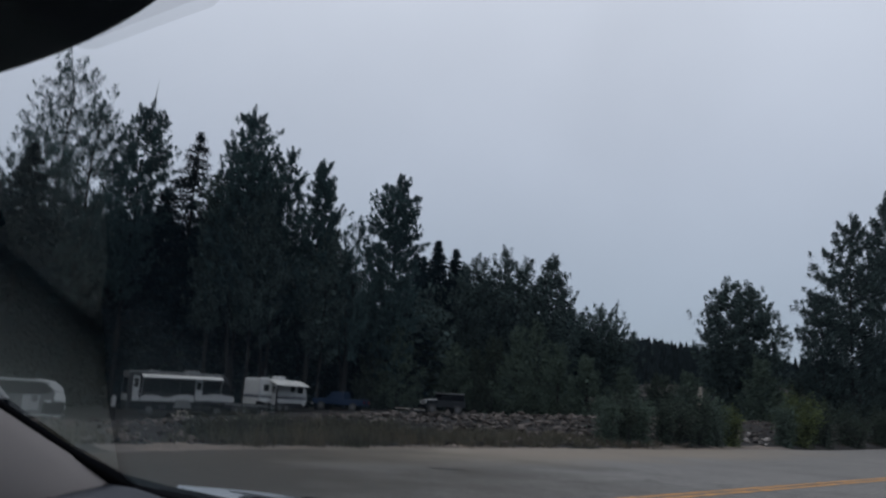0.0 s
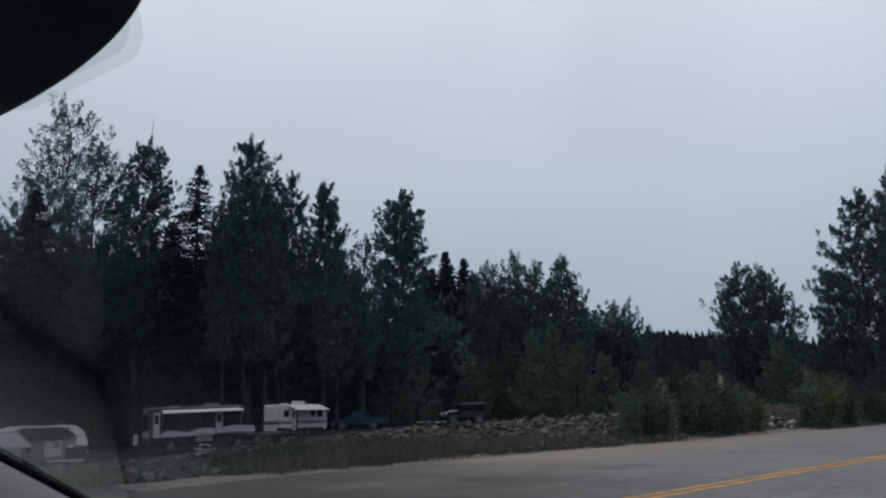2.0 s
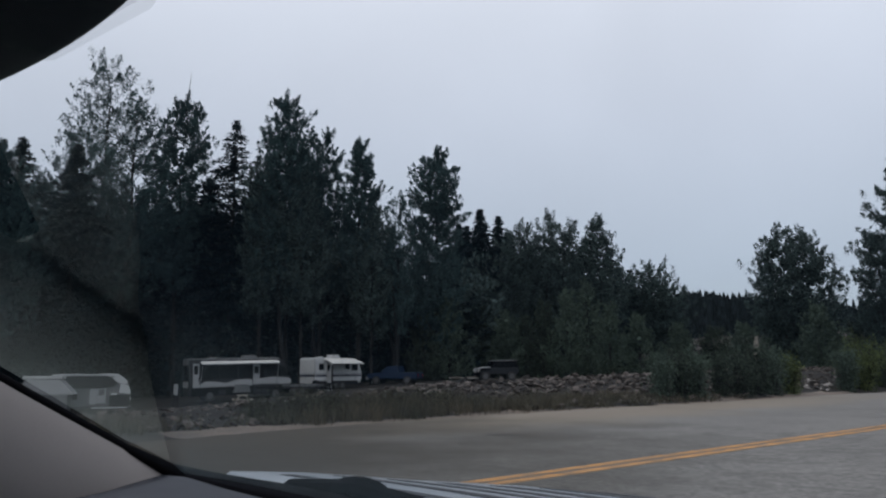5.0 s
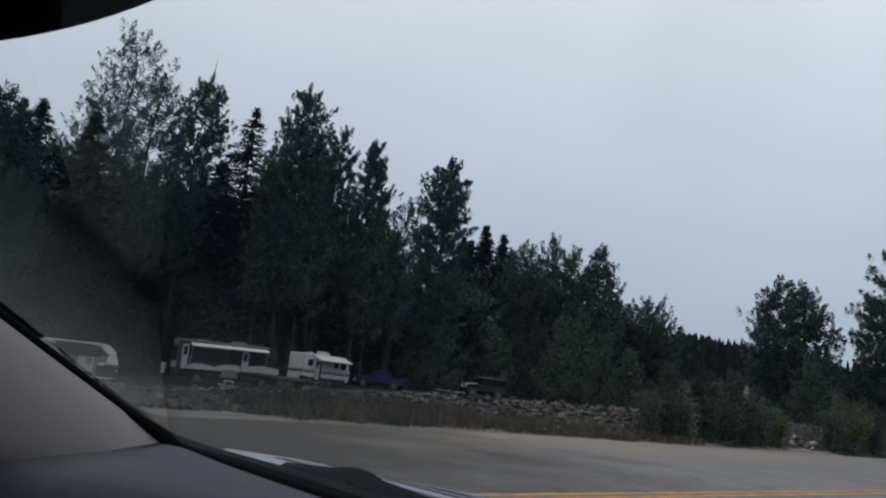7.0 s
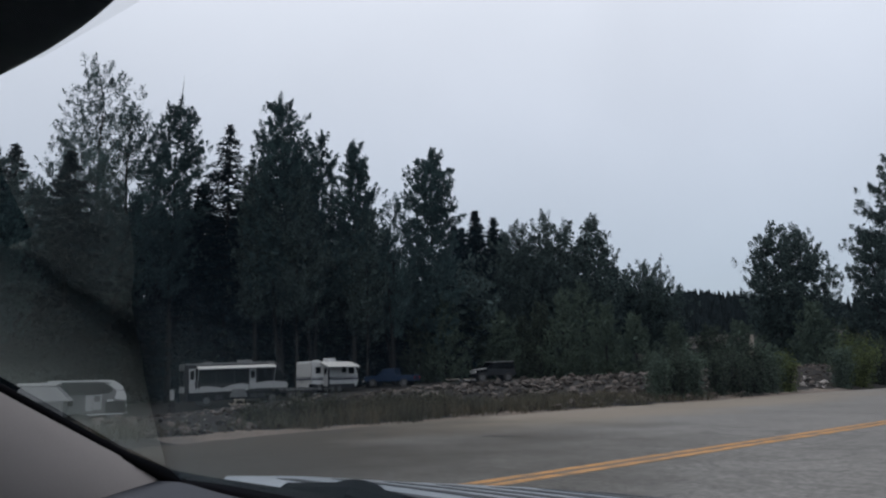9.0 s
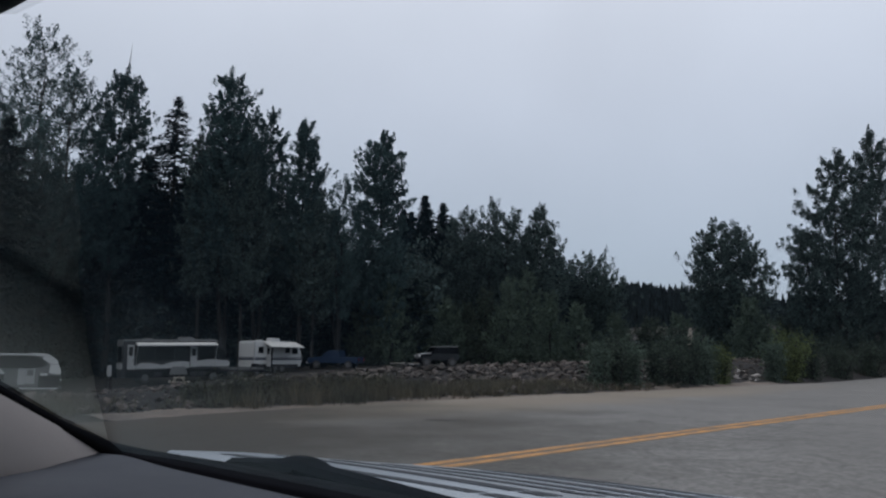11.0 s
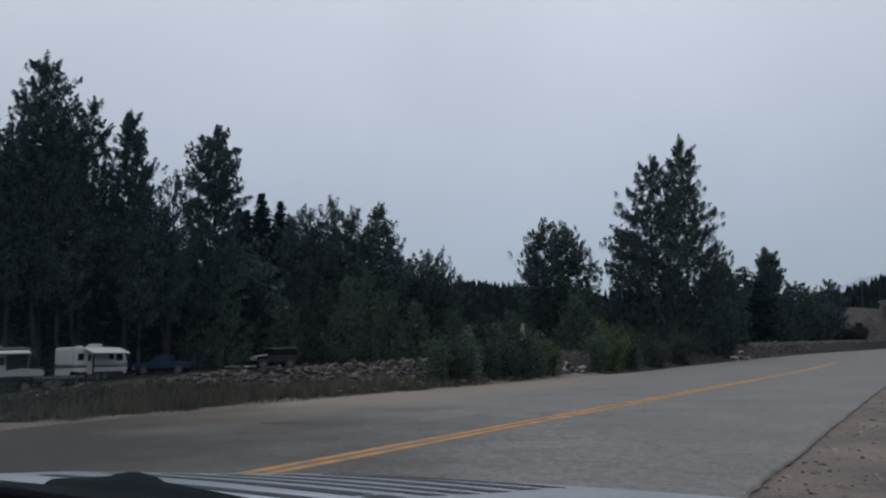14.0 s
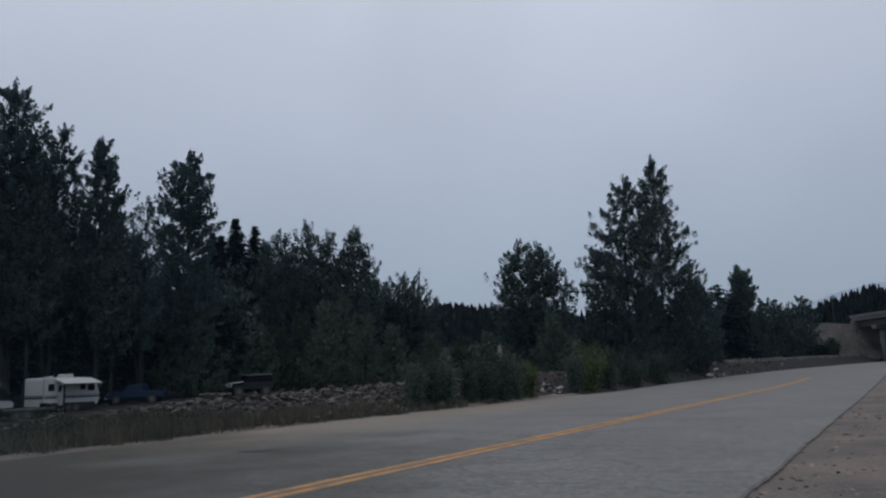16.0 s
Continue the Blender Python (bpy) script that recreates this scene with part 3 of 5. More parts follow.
def spruce(seed, height, radius, dense=1.0, base=0.06, bare=0.0, needle=M_NEEDLE_SHADED, taper=0.72, tiers=3.2, boughs=(3, 6)):
    """A conifer: whorls of drooping boughs round a straight trunk."""
    rng = np.random.default_rng(seed)
    root = new("tree")
    vs, fs = tube([(0, 0, -0.3), (0.05, 0, height * 0.5), (0, 0, height)], [0.012 * height + 0.04, 0.007 * height + 0.02, 0.012], 7)
    cs, dirs = [], []
    rows = int(height * tiers)
    for w in range(rows):
        u = base + (1 - base) * (w / rows)
        ln0 = radius * min(1.0, 2.3 * (1 - u)) ** taper + 0.05
        for b in range(rng.integers(*boughs)):
            ln = ln0 * rng.uniform(0.6, 1.15)
            az = rng.uniform(0, 6.283)
            z0 = min(height - 0.15, height * u + rng.uniform(-0.35, 0.35))
            droop = rng.uniform(0.15, 0.6) * (1.15 - u)
            k = max(2, int(ln / 0.22))
            p_end = (math.cos(az) * ln, math.sin(az) * ln, z0 - droop * ln * 0.8)
            if b < 3:
                v, f = tube([(0, 0, z0), p_end], [0.02 + 0.006 * ln, 0.006], 3)
                o = len(vs)
                vs += v
                fs += [tuple(i + o for i in g) for g in f]
            for s in np.linspace(max(0.1, bare), 1, max(3, k)):
                r = ln * s
                cs.append((math.cos(az) * r, math.sin(az) * r, z0 - droop * r * (1.25 - 0.45 * s)))
                dirs.append((math.cos(az), math.sin(az), -droop))
    link_mesh("trunk", vs, fs, M_BARK, root)
    c, d = np.array(cs), np.array(dirs)
    per = max(3, int(7 * dense))
    n = len(c) * per
    cc = np.repeat(c, per, 0) + rng.normal(0, 1, (n, 3)) * np.array([0.13, 0.13, 0.07])
    dd = np.repeat(d, per, 0) + rng.normal(0, 0.55, (n, 3))
    dd /= np.linalg.norm(dd, axis=1)[:, None]
    ww = np.cross(dd, rng.normal(0, 1, (n, 3)) * np.array([0.4, 0.4, 1]))
    ww /= np.linalg.norm(ww, axis=1)[:, None]
    s = rng.uniform(0.16, 0.34, (n, 1))
    a, b = dd * s, ww * s * 0.32
    q = np.stack([cc - 0.4 * a, cc + b, cc + a, cc - b], 1)
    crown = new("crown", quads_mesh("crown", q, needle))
    crown.parent = root
    return root


def shrub(seed, height, radius, leaves=M_LEAF_L, dense=1.0, leaf=0.13):
    rng = np.random.default_rng(seed)
    root = new("bush")
    vs, fs, cs = [], [], []
    for k in range(int(16 + 10 * radius)):
        az, out = rng.uniform(0, 6.283), radius * rng.uniform(0.1, 1.0)
        h = height * rng.uniform(0.55, 1.05) * (1 - 0.35 * (out / radius) ** 2)
        p0 = np.array([math.cos(az) * out * 0.35, math.sin(az) * out * 0.35, -0.1])
        p2 = np.array([math.cos(az) * out, math.sin(az) * out, h])
        p1 = (p0 + p2) / 2 + np.array([0, 0, 0.15 * h])
        v, f = tube([p0, p1, p2], [0.022, 0.014, 0.004], 4)
        o = len(vs)
        vs += v
        fs += [tuple(i + o for i in g) for g in f]
        for s in np.linspace(0.05, 1.0, max(5, int(h * 5))):
            cs.append(p0 * (1 - s) ** 2 + 2 * p1 * s * (1 - s) + p2 * s * s + rng.normal(0, 0.06 + 0.05 * radius, 3))
    link_mesh("stems", vs, fs, M_BARK, root)
    q = leaf_quads(rng, np.array(cs), 0.12 + 0.03 * radius, int(20 * dense), leaf, 0.0, 0.42)
    f = new("foliage", quads_mesh("foliage", q, leaves))
    f.parent = root
    return root


def plant(ob, bearing, reach, label, category="tree", turn=0, group=""):
    x, y, z = at(bearing, reach)
    ob.matrix_basis = pose(x, y, z, 0, 0, turn)
    return tagged(ob, label, category, group)


def tall(elev, bearing, reach):
    """Height that lets a tree's tip stand at that angle above the eye."""
    return EYE_H + reach * math.tan(radians(elev)) - at(bearing, reach)[2]


def add_broad(seed, b, e, reach, half, label, **kw):
    """half: half the crown's width, in degrees of bearing."""
    return plant(broadleaf(seed, tall(e, b, reach), reach * math.tan(radians(half)), **kw), b, reach, label)


def add_spruce(seed, b, e, reach, half, label, **kw):
    return plant(spruce(seed, tall(e, b, reach), reach * math.tan(radians(half)), **kw), b, reach, label)


add_broad(11, 72.0, 21.6, 80, 4.5, "tall airy cottonwood with sparse grey-green leaves", dense=0.68, base=0.36, peak=0.42, rise=0.6, leaf=0.22, per=44, fill=0, forks=2, plume=1.1, limbs=1.2, cone=0.6, leaves=M_LEAF_C)
add_broad(12, 67.0, 19.6, 82, 1.95, "tall narrow cottonwood with a dead spike at its top", dense=1.1, base=0.36, peak=0.76, rise=0.6, plume=0.85, spike=2.6, fill=0.8, leaves=M_LEAF_C, limbs=0.85)
add_spruce(13, 63.3, 17.7, 84, 3.6, "slender dark spruce with drooping boughs", dense=0.6, base=0.2, taper=0.95, tiers=2.6, boughs=(4, 7))
add_broad(14, 59.4, 20.45, 80, 2.55, "broad tall dark-green cottonwood with a ragged top", base=0.38, peak=0.78, forks=1, leaves=M_LEAF_C, limbs=0.95, fill=0.8, rise=0.55, plume=0.8, dense=1.2)
add_broad(15, 57.0, 17.9, 82, 2.0, "dense cottonwood leaning on its taller neighbour", base=0.36, peak=0.65, forks=1, leaves=M_LEAF_C, limbs=0.9, fill=0.8, rise=0.55, plume=0.8, dense=1.2)
add_broad(55, 61.2, 15.6, 79, 1.6, "dense dark cottonwood at the foot of a taller one", base=0.34, peak=0.55, leaves=M_LEAF)
add_broad(57, 58.3, 14.8, 78, 2.0, "dense dark cottonwood at the foot of a taller one", base=0.34, peak=0.6, leaves=M_LEAF)
add_broad(16, 54.2, 17.4, 81, 1.5, "narrow column-shaped cottonwood, dark green", base=0.36, peak=0.5, rise=0.6, fill=1.3, cone=0.8, leaves=M_LEAF_C, limbs=1.0, plume=0.75, dense=1.2)
add_broad(58, 53.2, 12.4, 80, 1.5, "short dense cottonwood beside a taller one", base=0.30, peak=0.6, leaves=M_LEAF)
add_broad(17, 51.3, 13.3, 82, 2.1, "thin young poplar with gaps in its crown", dense=0.7, base=0.34, forks=2, peak=0.65, fill=0, leaves=M_LEAF_C)
add_broad(18, 48.5, 16.7, 84, 2.0, "egg-shaped poplar standing clear of the tree line", base=0.12, peak=0.80, cone=0.62, per=44, fill=1.5, rise=0.5, plume=0.72, dense=1.35, limbs=1.1, leaves=M_LEAF_C)
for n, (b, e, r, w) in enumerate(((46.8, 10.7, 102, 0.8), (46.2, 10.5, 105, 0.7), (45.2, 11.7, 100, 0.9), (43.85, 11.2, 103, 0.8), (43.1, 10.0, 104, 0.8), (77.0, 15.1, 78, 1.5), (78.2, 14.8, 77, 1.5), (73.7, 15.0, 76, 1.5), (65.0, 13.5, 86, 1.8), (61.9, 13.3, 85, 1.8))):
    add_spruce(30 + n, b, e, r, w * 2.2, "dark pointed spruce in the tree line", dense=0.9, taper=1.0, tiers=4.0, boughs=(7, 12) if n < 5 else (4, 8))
add_broad(40, 42.2, 11.2, 98, 1.6, "dense dark-green poplar with a rounded top", base=0.03, peak=0.84, forks=1, fill=1.5, dense=1.3, limbs=1.25)
add_broad(41, 40.3, 11.8, 99, 1.3, "poplar with thin dead twigs at its top", dense=0.8, base=0.05, peak=0.75, spike=1.0)
add_broad(42, 38.7, 11.1, 97, 1.5, "dense dark-green poplar in the tree line", base=0.03, peak=0.82, forks=1, fill=1.5, dense=1.3, limbs=1.25)
add_broad(43, 36.6, 11.4, 96, 2.0, "dark full-leaved poplar at the end of the tree line", dense=1.3, base=0.02, peak=0.55, fill=1.8, cone=0.8, limbs=1.25)
add_broad(44, 33.0, 7.9, 104, 2.3, "small open birch with gaps in its crown", dense=1.0, base=0.25, forks=2, peak=0.75, fill=0.3, per=40, limbs=1.2)
add_broad(45, 24.4, 10.0, 92, 2.5, "broad dark-green poplar with two humps at its top", base=0.03, peak=0.45, fill=1.6, dense=1.1, per=46, limbs=1.1)
add_broad(56, 22.8, 9.7, 93, 2.7, "broad dark-green poplar grown into its neighbour", base=0.03, peak=0.42, fill=1.6, dense=1.1, per=46, limbs=1.1)
add_broad(46, 14.5, 15.45, 80, 2.9, "large full-leaved cottonwood close to the road", base=0.03, leaf=0.165, per=72, fill=1.0, plume=0.72, rise=0.5, peak=0.40, dense=1.35, cone=1.0, limbs=1.25)
add_broad(47, 16.85, 14.25, 76, 3.0, "tall cottonwood grown together with a larger one", base=0.03, leaf=0.165, per=72, fill=1.0, plume=0.72, rise=0.5, peak=0.54, dense=1.3, cone=0.8, limbs=1.2)
add_broad(71, 18.6, 9.2, 74, 1.7, "leafy cottonwood at the side of two taller ones", base=0.03, leaf=0.165, per=72, fill=1.0, plume=0.72, rise=0.5, peak=0.5, cone=0.7, dense=1.1)
add_broad(72, 12.5, 6.6, 84, 1.7, "leafy cottonwood at the side of two taller ones", base=0.03, leaf=0.165, per=72, fill=1.0, plume=0.72, rise=0.5, peak=0.5, cone=0.7, dense=1.0)
add_broad(48, 12.2, 6.4, 97, 1.5, "young cottonwood at the foot of a larger one", base=0.1, peak=0.5, leaf=0.3, fill=0.8, leaves=M_LEAF_C)
add_broad(49, 9.4, 7.0, 128, 1.5, "pointed dark poplar beyond the roadside bank", dense=1.6, base=0.02, peak=0.4, leaf=0.3, fill=2.2, limbs=1.3)
add_broad(50, 7.6, 4.6, 145, 1.6, "low dark-green alder beyond the roadside bank", base=0.03, peak=0.6, leaf=0.3)
add_broad(51, 5.6, 4.6, 160, 1.0, "young alder with bare tips by the bridge slope", dense=0.8, base=0.05, peak=0.6, leaf=0.3)
add_broad(59, 6.6, 4.0, 152, 1.3, "low dark-green alder beyond the roadside bank", base=0.02, peak=0.6, leaf=0.3)
add_spruce(52, 10.9, 5.6, 122, 2.2, "young spruce beyond the roadside bank")
add_broad(53, 79.0, 15.8, 70, 4.0, "dark poplar at the edge of the camping ground", base=0.30, leaves=M_LEAF_C)
add_broad(54, 84.0, 15.0, 66, 4.6, "dark poplar at the edge of the camping ground", base=0.30, leaves=M_LEAF_C)
# a thin bare stem that leans across the sky
x, y, z = at(75.0, 78)
dead = tagged(link_mesh("dead_tree", *tube([(0, 0, -0.3), (0.9, 0.6, 8.0), (2.0, 1.4, 16.0), (2.4, 1.7, 18.5), (3.2, 2.2, 20.0)], [0.06, 0.05, 0.04, 0.03, 0.015], 6), M_BARK), "thin leaning bare stem of a dead tree", "tree")
dead.location = (x, y, z)
# younger trees before the tree line
for n, (b, e, r, w) in enumerate(((39.0, 6.4, 82, 1.7), (40.7, 5.4, 86, 1.4), (36.0, 5.2, 80, 1.6), (34.0, 4.4, 78, 1.5), (42.0, 4.4, 92, 1.6), (31.3, 3.7, 90, 1.2), (29.0, 3.4, 76, 1.6), (22.3, 4.8, 74, 1.7), (19.6, 4.2, 82, 2.2), (27.0, 3.6, 84, 2.0), (47.6, 6.2, 83, 1.9), (45.3, 5.4, 88, 1.9), (43.5, 4.8, 86, 1.7), (49.4, 4.6, 83, 1.6), (37.6, 7.0, 88, 1.8))):
    add_broad(60 + n, b, e, r, w, "young grey-green alder before the tree line", base=0.02, peak=0.3, cone=0.95, leaf=0.2, per=20, limbs=1.0, plume=0.65, rise=0.6, leaves=M_LEAF_L if n in (0, 2, 3, 5, 7, 9, 10, 12, 14) else M_BUSH)
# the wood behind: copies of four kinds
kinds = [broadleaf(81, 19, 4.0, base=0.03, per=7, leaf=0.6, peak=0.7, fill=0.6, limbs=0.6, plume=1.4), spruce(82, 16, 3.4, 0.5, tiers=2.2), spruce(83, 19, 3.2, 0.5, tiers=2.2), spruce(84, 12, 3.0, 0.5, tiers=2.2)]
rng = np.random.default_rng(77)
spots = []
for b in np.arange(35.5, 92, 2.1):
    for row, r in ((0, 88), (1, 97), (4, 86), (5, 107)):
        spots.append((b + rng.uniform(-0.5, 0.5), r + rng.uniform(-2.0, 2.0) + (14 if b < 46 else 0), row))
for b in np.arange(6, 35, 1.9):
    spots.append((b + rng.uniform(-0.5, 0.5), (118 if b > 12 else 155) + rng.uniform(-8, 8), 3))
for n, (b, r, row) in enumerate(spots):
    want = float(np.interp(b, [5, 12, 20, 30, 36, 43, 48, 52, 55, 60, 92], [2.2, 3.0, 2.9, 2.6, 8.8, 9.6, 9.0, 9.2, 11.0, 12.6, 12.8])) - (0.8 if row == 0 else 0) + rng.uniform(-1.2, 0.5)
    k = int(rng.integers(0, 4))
    # low spruces whose dark needle colour carries the shade of the understory
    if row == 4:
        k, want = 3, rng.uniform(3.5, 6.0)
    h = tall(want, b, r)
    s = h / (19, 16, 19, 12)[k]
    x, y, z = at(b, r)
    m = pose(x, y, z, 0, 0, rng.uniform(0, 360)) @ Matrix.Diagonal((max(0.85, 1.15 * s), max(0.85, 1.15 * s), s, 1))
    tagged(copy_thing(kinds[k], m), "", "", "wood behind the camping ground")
for k, ob in enumerate(kinds):
    x, y, z = at((52, 64, 58, 70)[k], 112)
    ob.matrix_basis = pose(x, y, z)
for ob in scene.objects:
    if ob.name.split(".")[0] == "tree" and not ob.parent and "label" not in ob:
        low = "crown" in ob.children[1].name and ob.children[1].data.materials[0] is M_NEEDLE_SHADED
        tagged(ob, "spruce of the wood with shade in its needle colour" if low else "dark-green poplar in the shade of the wood", "tree", "wood behind the camping ground")

# bushes along the bank: bearing, tip angle, reach, half width
for n, (b, e, r, w, kind) in enumerate(((32.4, 0.7, 32.8, 0.8, 1), (31.4, 1.3, 33.8, 1.0, 0), (30.3, 1.2, 34.9, 0.9, 1), (28.7, 0.7, 36.6, 0.7, 0), (27.6, 0.9, 38.0, 0.9, 0), (26.4, 1.3, 39.6, 0.8, 0), (25.4, 1.5, 41.0, 0.9, 1), (24.4, 0.8, 42.6, 0.7, 2), (21.1, 1.3, 48.5, 0.75, 1), (20.2, 1.8, 51.0, 1.3, 2), (18.9, 1.4, 54.3, 1.3, 0), (17.2, 1.2, 59.5, 1.5, 0), (15.4, 1.2, 66.3, 1.5, 0))):
    plant(shrub(200 + n, tall(e + 0.15, b, r), r * math.tan(radians(w * 1.3)), (M_BUSH, M_LEAF_L, M_WILLOW)[kind]), b, r, ("dark-green bush on the rocky bank", "grey-green willow bush on the rocky bank", "bright yellow-green willow bush on the rocky bank")[kind], "bush")
for n, (b, e, r, w) in enumerate(((6.0, 1.2, 162, 0.9), (4.1, 1.5, 159, 0.6), (8.6, 1.4, 134, 1.2), (4.9, 1.2, 160, 0.6))):
    plant(shrub(230 + n, tall(e, b, r), r * math.tan(radians(w)), M_BUSH, 1.0, 0.3), b, r, "low dark-green bush beyond the roadside bank", "bush")

for n, (b, e, r, w) in enumerate(((11.9, 1.5, 97, 0.45), (11.2, 1.2, 100, 0.4))):
    plant(shrub(240 + n, tall(e, b, r), r * math.tan(radians(w)), M_LEAF_L, 0.7, 0.2), b, r, "pale grey-green bush before the dark trees", "bush")
x, y, z = at(26.3, 62)
stump = tagged(link_mesh("tree_stump", *tube([(0, 0, -0.2), (0.03, 0, 1.2), (-0.05, 0.04, 2.4), (0.04, 0.02, 3.3)], [0.32, 0.26, 0.22, 0.10], 9), M_BARK_L), "pale weathered broken tree stump among bushes", "stump")
stump.location = (x, y, z)


# ---- far hills with their woods ----
def hill(name, label, points, reach, deep, seed, cover=M_FAR, wooded=True):
    """points: bearing and height angle of the skyline."""
    rng = np.random.default_rng(seed)
    bs = np.linspace(points[0][0], points[-1][0], 60)
    es = np.interp(bs, [p[0] for p in points], [p[1] for p in points])
    v, f = [], []
    for k, (dr, hf) in enumerate(((-deep, 0.0), (-deep * 0.6, 0.35), (-deep * 0.3, 0.72), (0, 1.0), (deep, 0.3), (deep * 1.5, -0.1))):
        for b, e in zip(bs, es):
            a, r = radians(b), reach + dr
            v.append((-math.sin(a) * r, math.cos(a) * r, 0.5 + hf * max(1.0, reach * math.tan(radians(e)) - 6.5) + 2.0 * noise.noise((b, k, seed))))
        if k:
            f += [((k - 1) * 60 + i, (k - 1) * 60 + i + 1, k * 60 + i + 1, k * 60 + i) for i in range(59)]
    tagged(link_mesh(name, v, f, cover, None, label, True), category="backdrop", kind="structure")
    if not wooded:
        return
    span = abs(points[-1][0] - points[0][0])
    n = int(span * 95)
    cones = []
    for _ in range(n):
        b, t = rng.uniform(bs[0], bs[-1]), rng.uniform(0.0, 1.0) ** 0.7
        r = reach - deep * (1 - t)
        hf = np.interp(-deep * (1 - t), [-deep, -deep * 0.6, -deep * 0.3, 0], [0, 0.35, 0.72, 1.0])
        z = 0.5 + hf * max(1.0, reach * math.tan(radians(float(np.interp(b, bs, es)))) - 6.5)
        h, w, a = rng.uniform(4, 8.5), rng.uniform(1.6, 3.0), radians(b)
        x, y = -math.sin(a) * r, math.cos(a) * r
        for turn in range(3):
            g = turn * 1.047 + rng.uniform(0, 1)
            dx, dy = math.cos(g) * w, math.sin(g) * w
            cones.append([(x - dx, y - dy, z - 1), (x + dx, y + dy, z - 1), (x + dx * 0.45, y + dy * 0.45, z + h * 0.5), (x - dx * 0.45, y - dy * 0.45, z + h * 0.5)])
            cones.append([(x - dx * 0.62, y - dy * 0.62, z + h * 0.42), (x + dx * 0.62, y + dy * 0.62, z + h * 0.42), (x + 0.1, y, z + h), (x - 0.1, y, z + h)])
    ob = new("far_woods", quads_mesh("far_woods", np.array(cones), M_FAR))
    tagged(ob, "dark spruce wood covering a far hill", "wood", "", "stuff")


hill("backdrop_ridge", "dark wooded ridge far behind the tree line", ((14, 4.0), (19.6, 4.4), (21.2, 4.5), (26.5, 5.1), (30, 5.6), (32, 5.45), (40, 5.6), (60, 6.0)), 430, 130, 1)
hill("backdrop_hill", "dark wooded hill behind the bridge", ((-30, 6.0), (-8, 5.6), (0.5, 5.0), (1.8, 4.8), (2.8, 4.5), (4.9, 3.8), (7, 3.2), (14, 3.0)), 330, 90, 2)

hill("backdrop_mountain", "far mountain beyond the bridge with haze in its pale colour", ((-40, 7.0), (-12, 6.0), (-4, 5.6), (0, 5.3), (3, 4.9), (6, 3.9), (9, 3.0), (12, 1.0)), 1500, 400, 3, M_HAZE_TINT, False)


# ---- bridge over the road, far ahead ----
BY = 175.0
bridge = tagged(new("bridge"), "grey concrete road bridge on steel girders over the road", "bridge")
bridge.matrix_basis = pose(-3.9, BY - 8.2, 0, 0, 0, -60)
part("deck", box(-9.2, 60, 0, 11, 9.1, 9.75, 0.05), M_CONC, bridge)
part("parapet", box(-9.6, 60, -0.15, 0.2, 9.7, 10.25, 0.04), M_CONC, bridge, "pale concrete edge beam")
for k in range(4):
    part("girder", prism([(-8.0, 7.9), (60, 7.9), (60, 9.1), (-8.6, 9.1)], 0.6 + 2.9 * k, 0.95 + 2.9 * k), M_GIRDER, bridge)
part("abutment", box(-9.0, -7.9, -0.4, 11.4, 4.5, 9.2, 0.06), M_CONC, bridge)
for k in range(3):
    part("pier", rod((-1.7, 1.8 + 3.6 * k, 0), (-1.7, 1.8 + 3.6 * k, 7.4), 0.55, 14), M_CONC, bridge, smooth=True)
part("pier_cap", box(-2.5, -0.9, 0.2, 10.8, 7.2, 7.95, 0.08), M_CONC, bridge)
part("pier_far", box(38, 40, 0.6, 10.4, 0, 7.9, 0.1), M_CONC, bridge)
# the embankment that carries the far road
bv, bf = [], []
for k, (u, zt) in enumerate(((-150, 8.6), (-60, 8.9), (-20, 9.2), (-13.0, 9.2), (-8.3, 8.6), (-3.4, 3.4), (-1.0, 1.2), (1.5, -0.8))):
    ztop = zt
    for (dy, hf) in ((-6.0, 0.12), (-4.0, 0.40), (-1.5, 1.0), (13, 1.0), (24, 0.1)):
        dd = dy if k < 5 else max(-6.0, min(13, dy))
        bv.append((u + (0.8 * noise.noise((u, dy, 1)) if k < 4 else 0), BY + dd, ztop * (hf if k < 5 else min(1.0, hf + 0.35)) + (0.3 * noise.noise((u * 0.3, dy * 0.3, 2)))))
    if k:
        bf += [((k - 1) * 5 + i, (k - 1) * 5 + i + 1, k * 5 + i + 1, k * 5 + i) for i in range(4)]
tagged(link_mesh("embankment", bv, bf, M_SLOPE, None, "bare gravel embankment beside the bridge", True), category="embankment", kind="structure")
pole = tagged(new("street_lamp"), "thin grey street lamp on the bridge approach", "street lamp")
pole.location = (-12.3, BY + 12, 9.2)
part("pole", rod((0, 0, -0.5), (0, 0, 6.6), 0.06, 8), M_GIRDER, pole)
part("arm", rod((0, 0, 6.5), (-0.7, 0, 6.7), 0.04, 6), M_GALV, pole)
part("lamp_head", box(-1.1, -0.65, -0.1, 0.1, 6.62, 6.74, 0.03), M_GALV, pole)


# ---- camping ground vehicles ----
def wheel(parent, x, y, r, w=0.24, side=1):
    t = part("wheel", rod((x - w / 2, y, r), (x + w / 2, y, r), r, 20), M_TYRE, parent, smooth=False)
    part("rim", rod((x + side * (w / 2 - 0.02), y, r), (x + side * (w / 2 + 0.015), y, r), r * 0.6, 14), M_RIM, t)
    return t


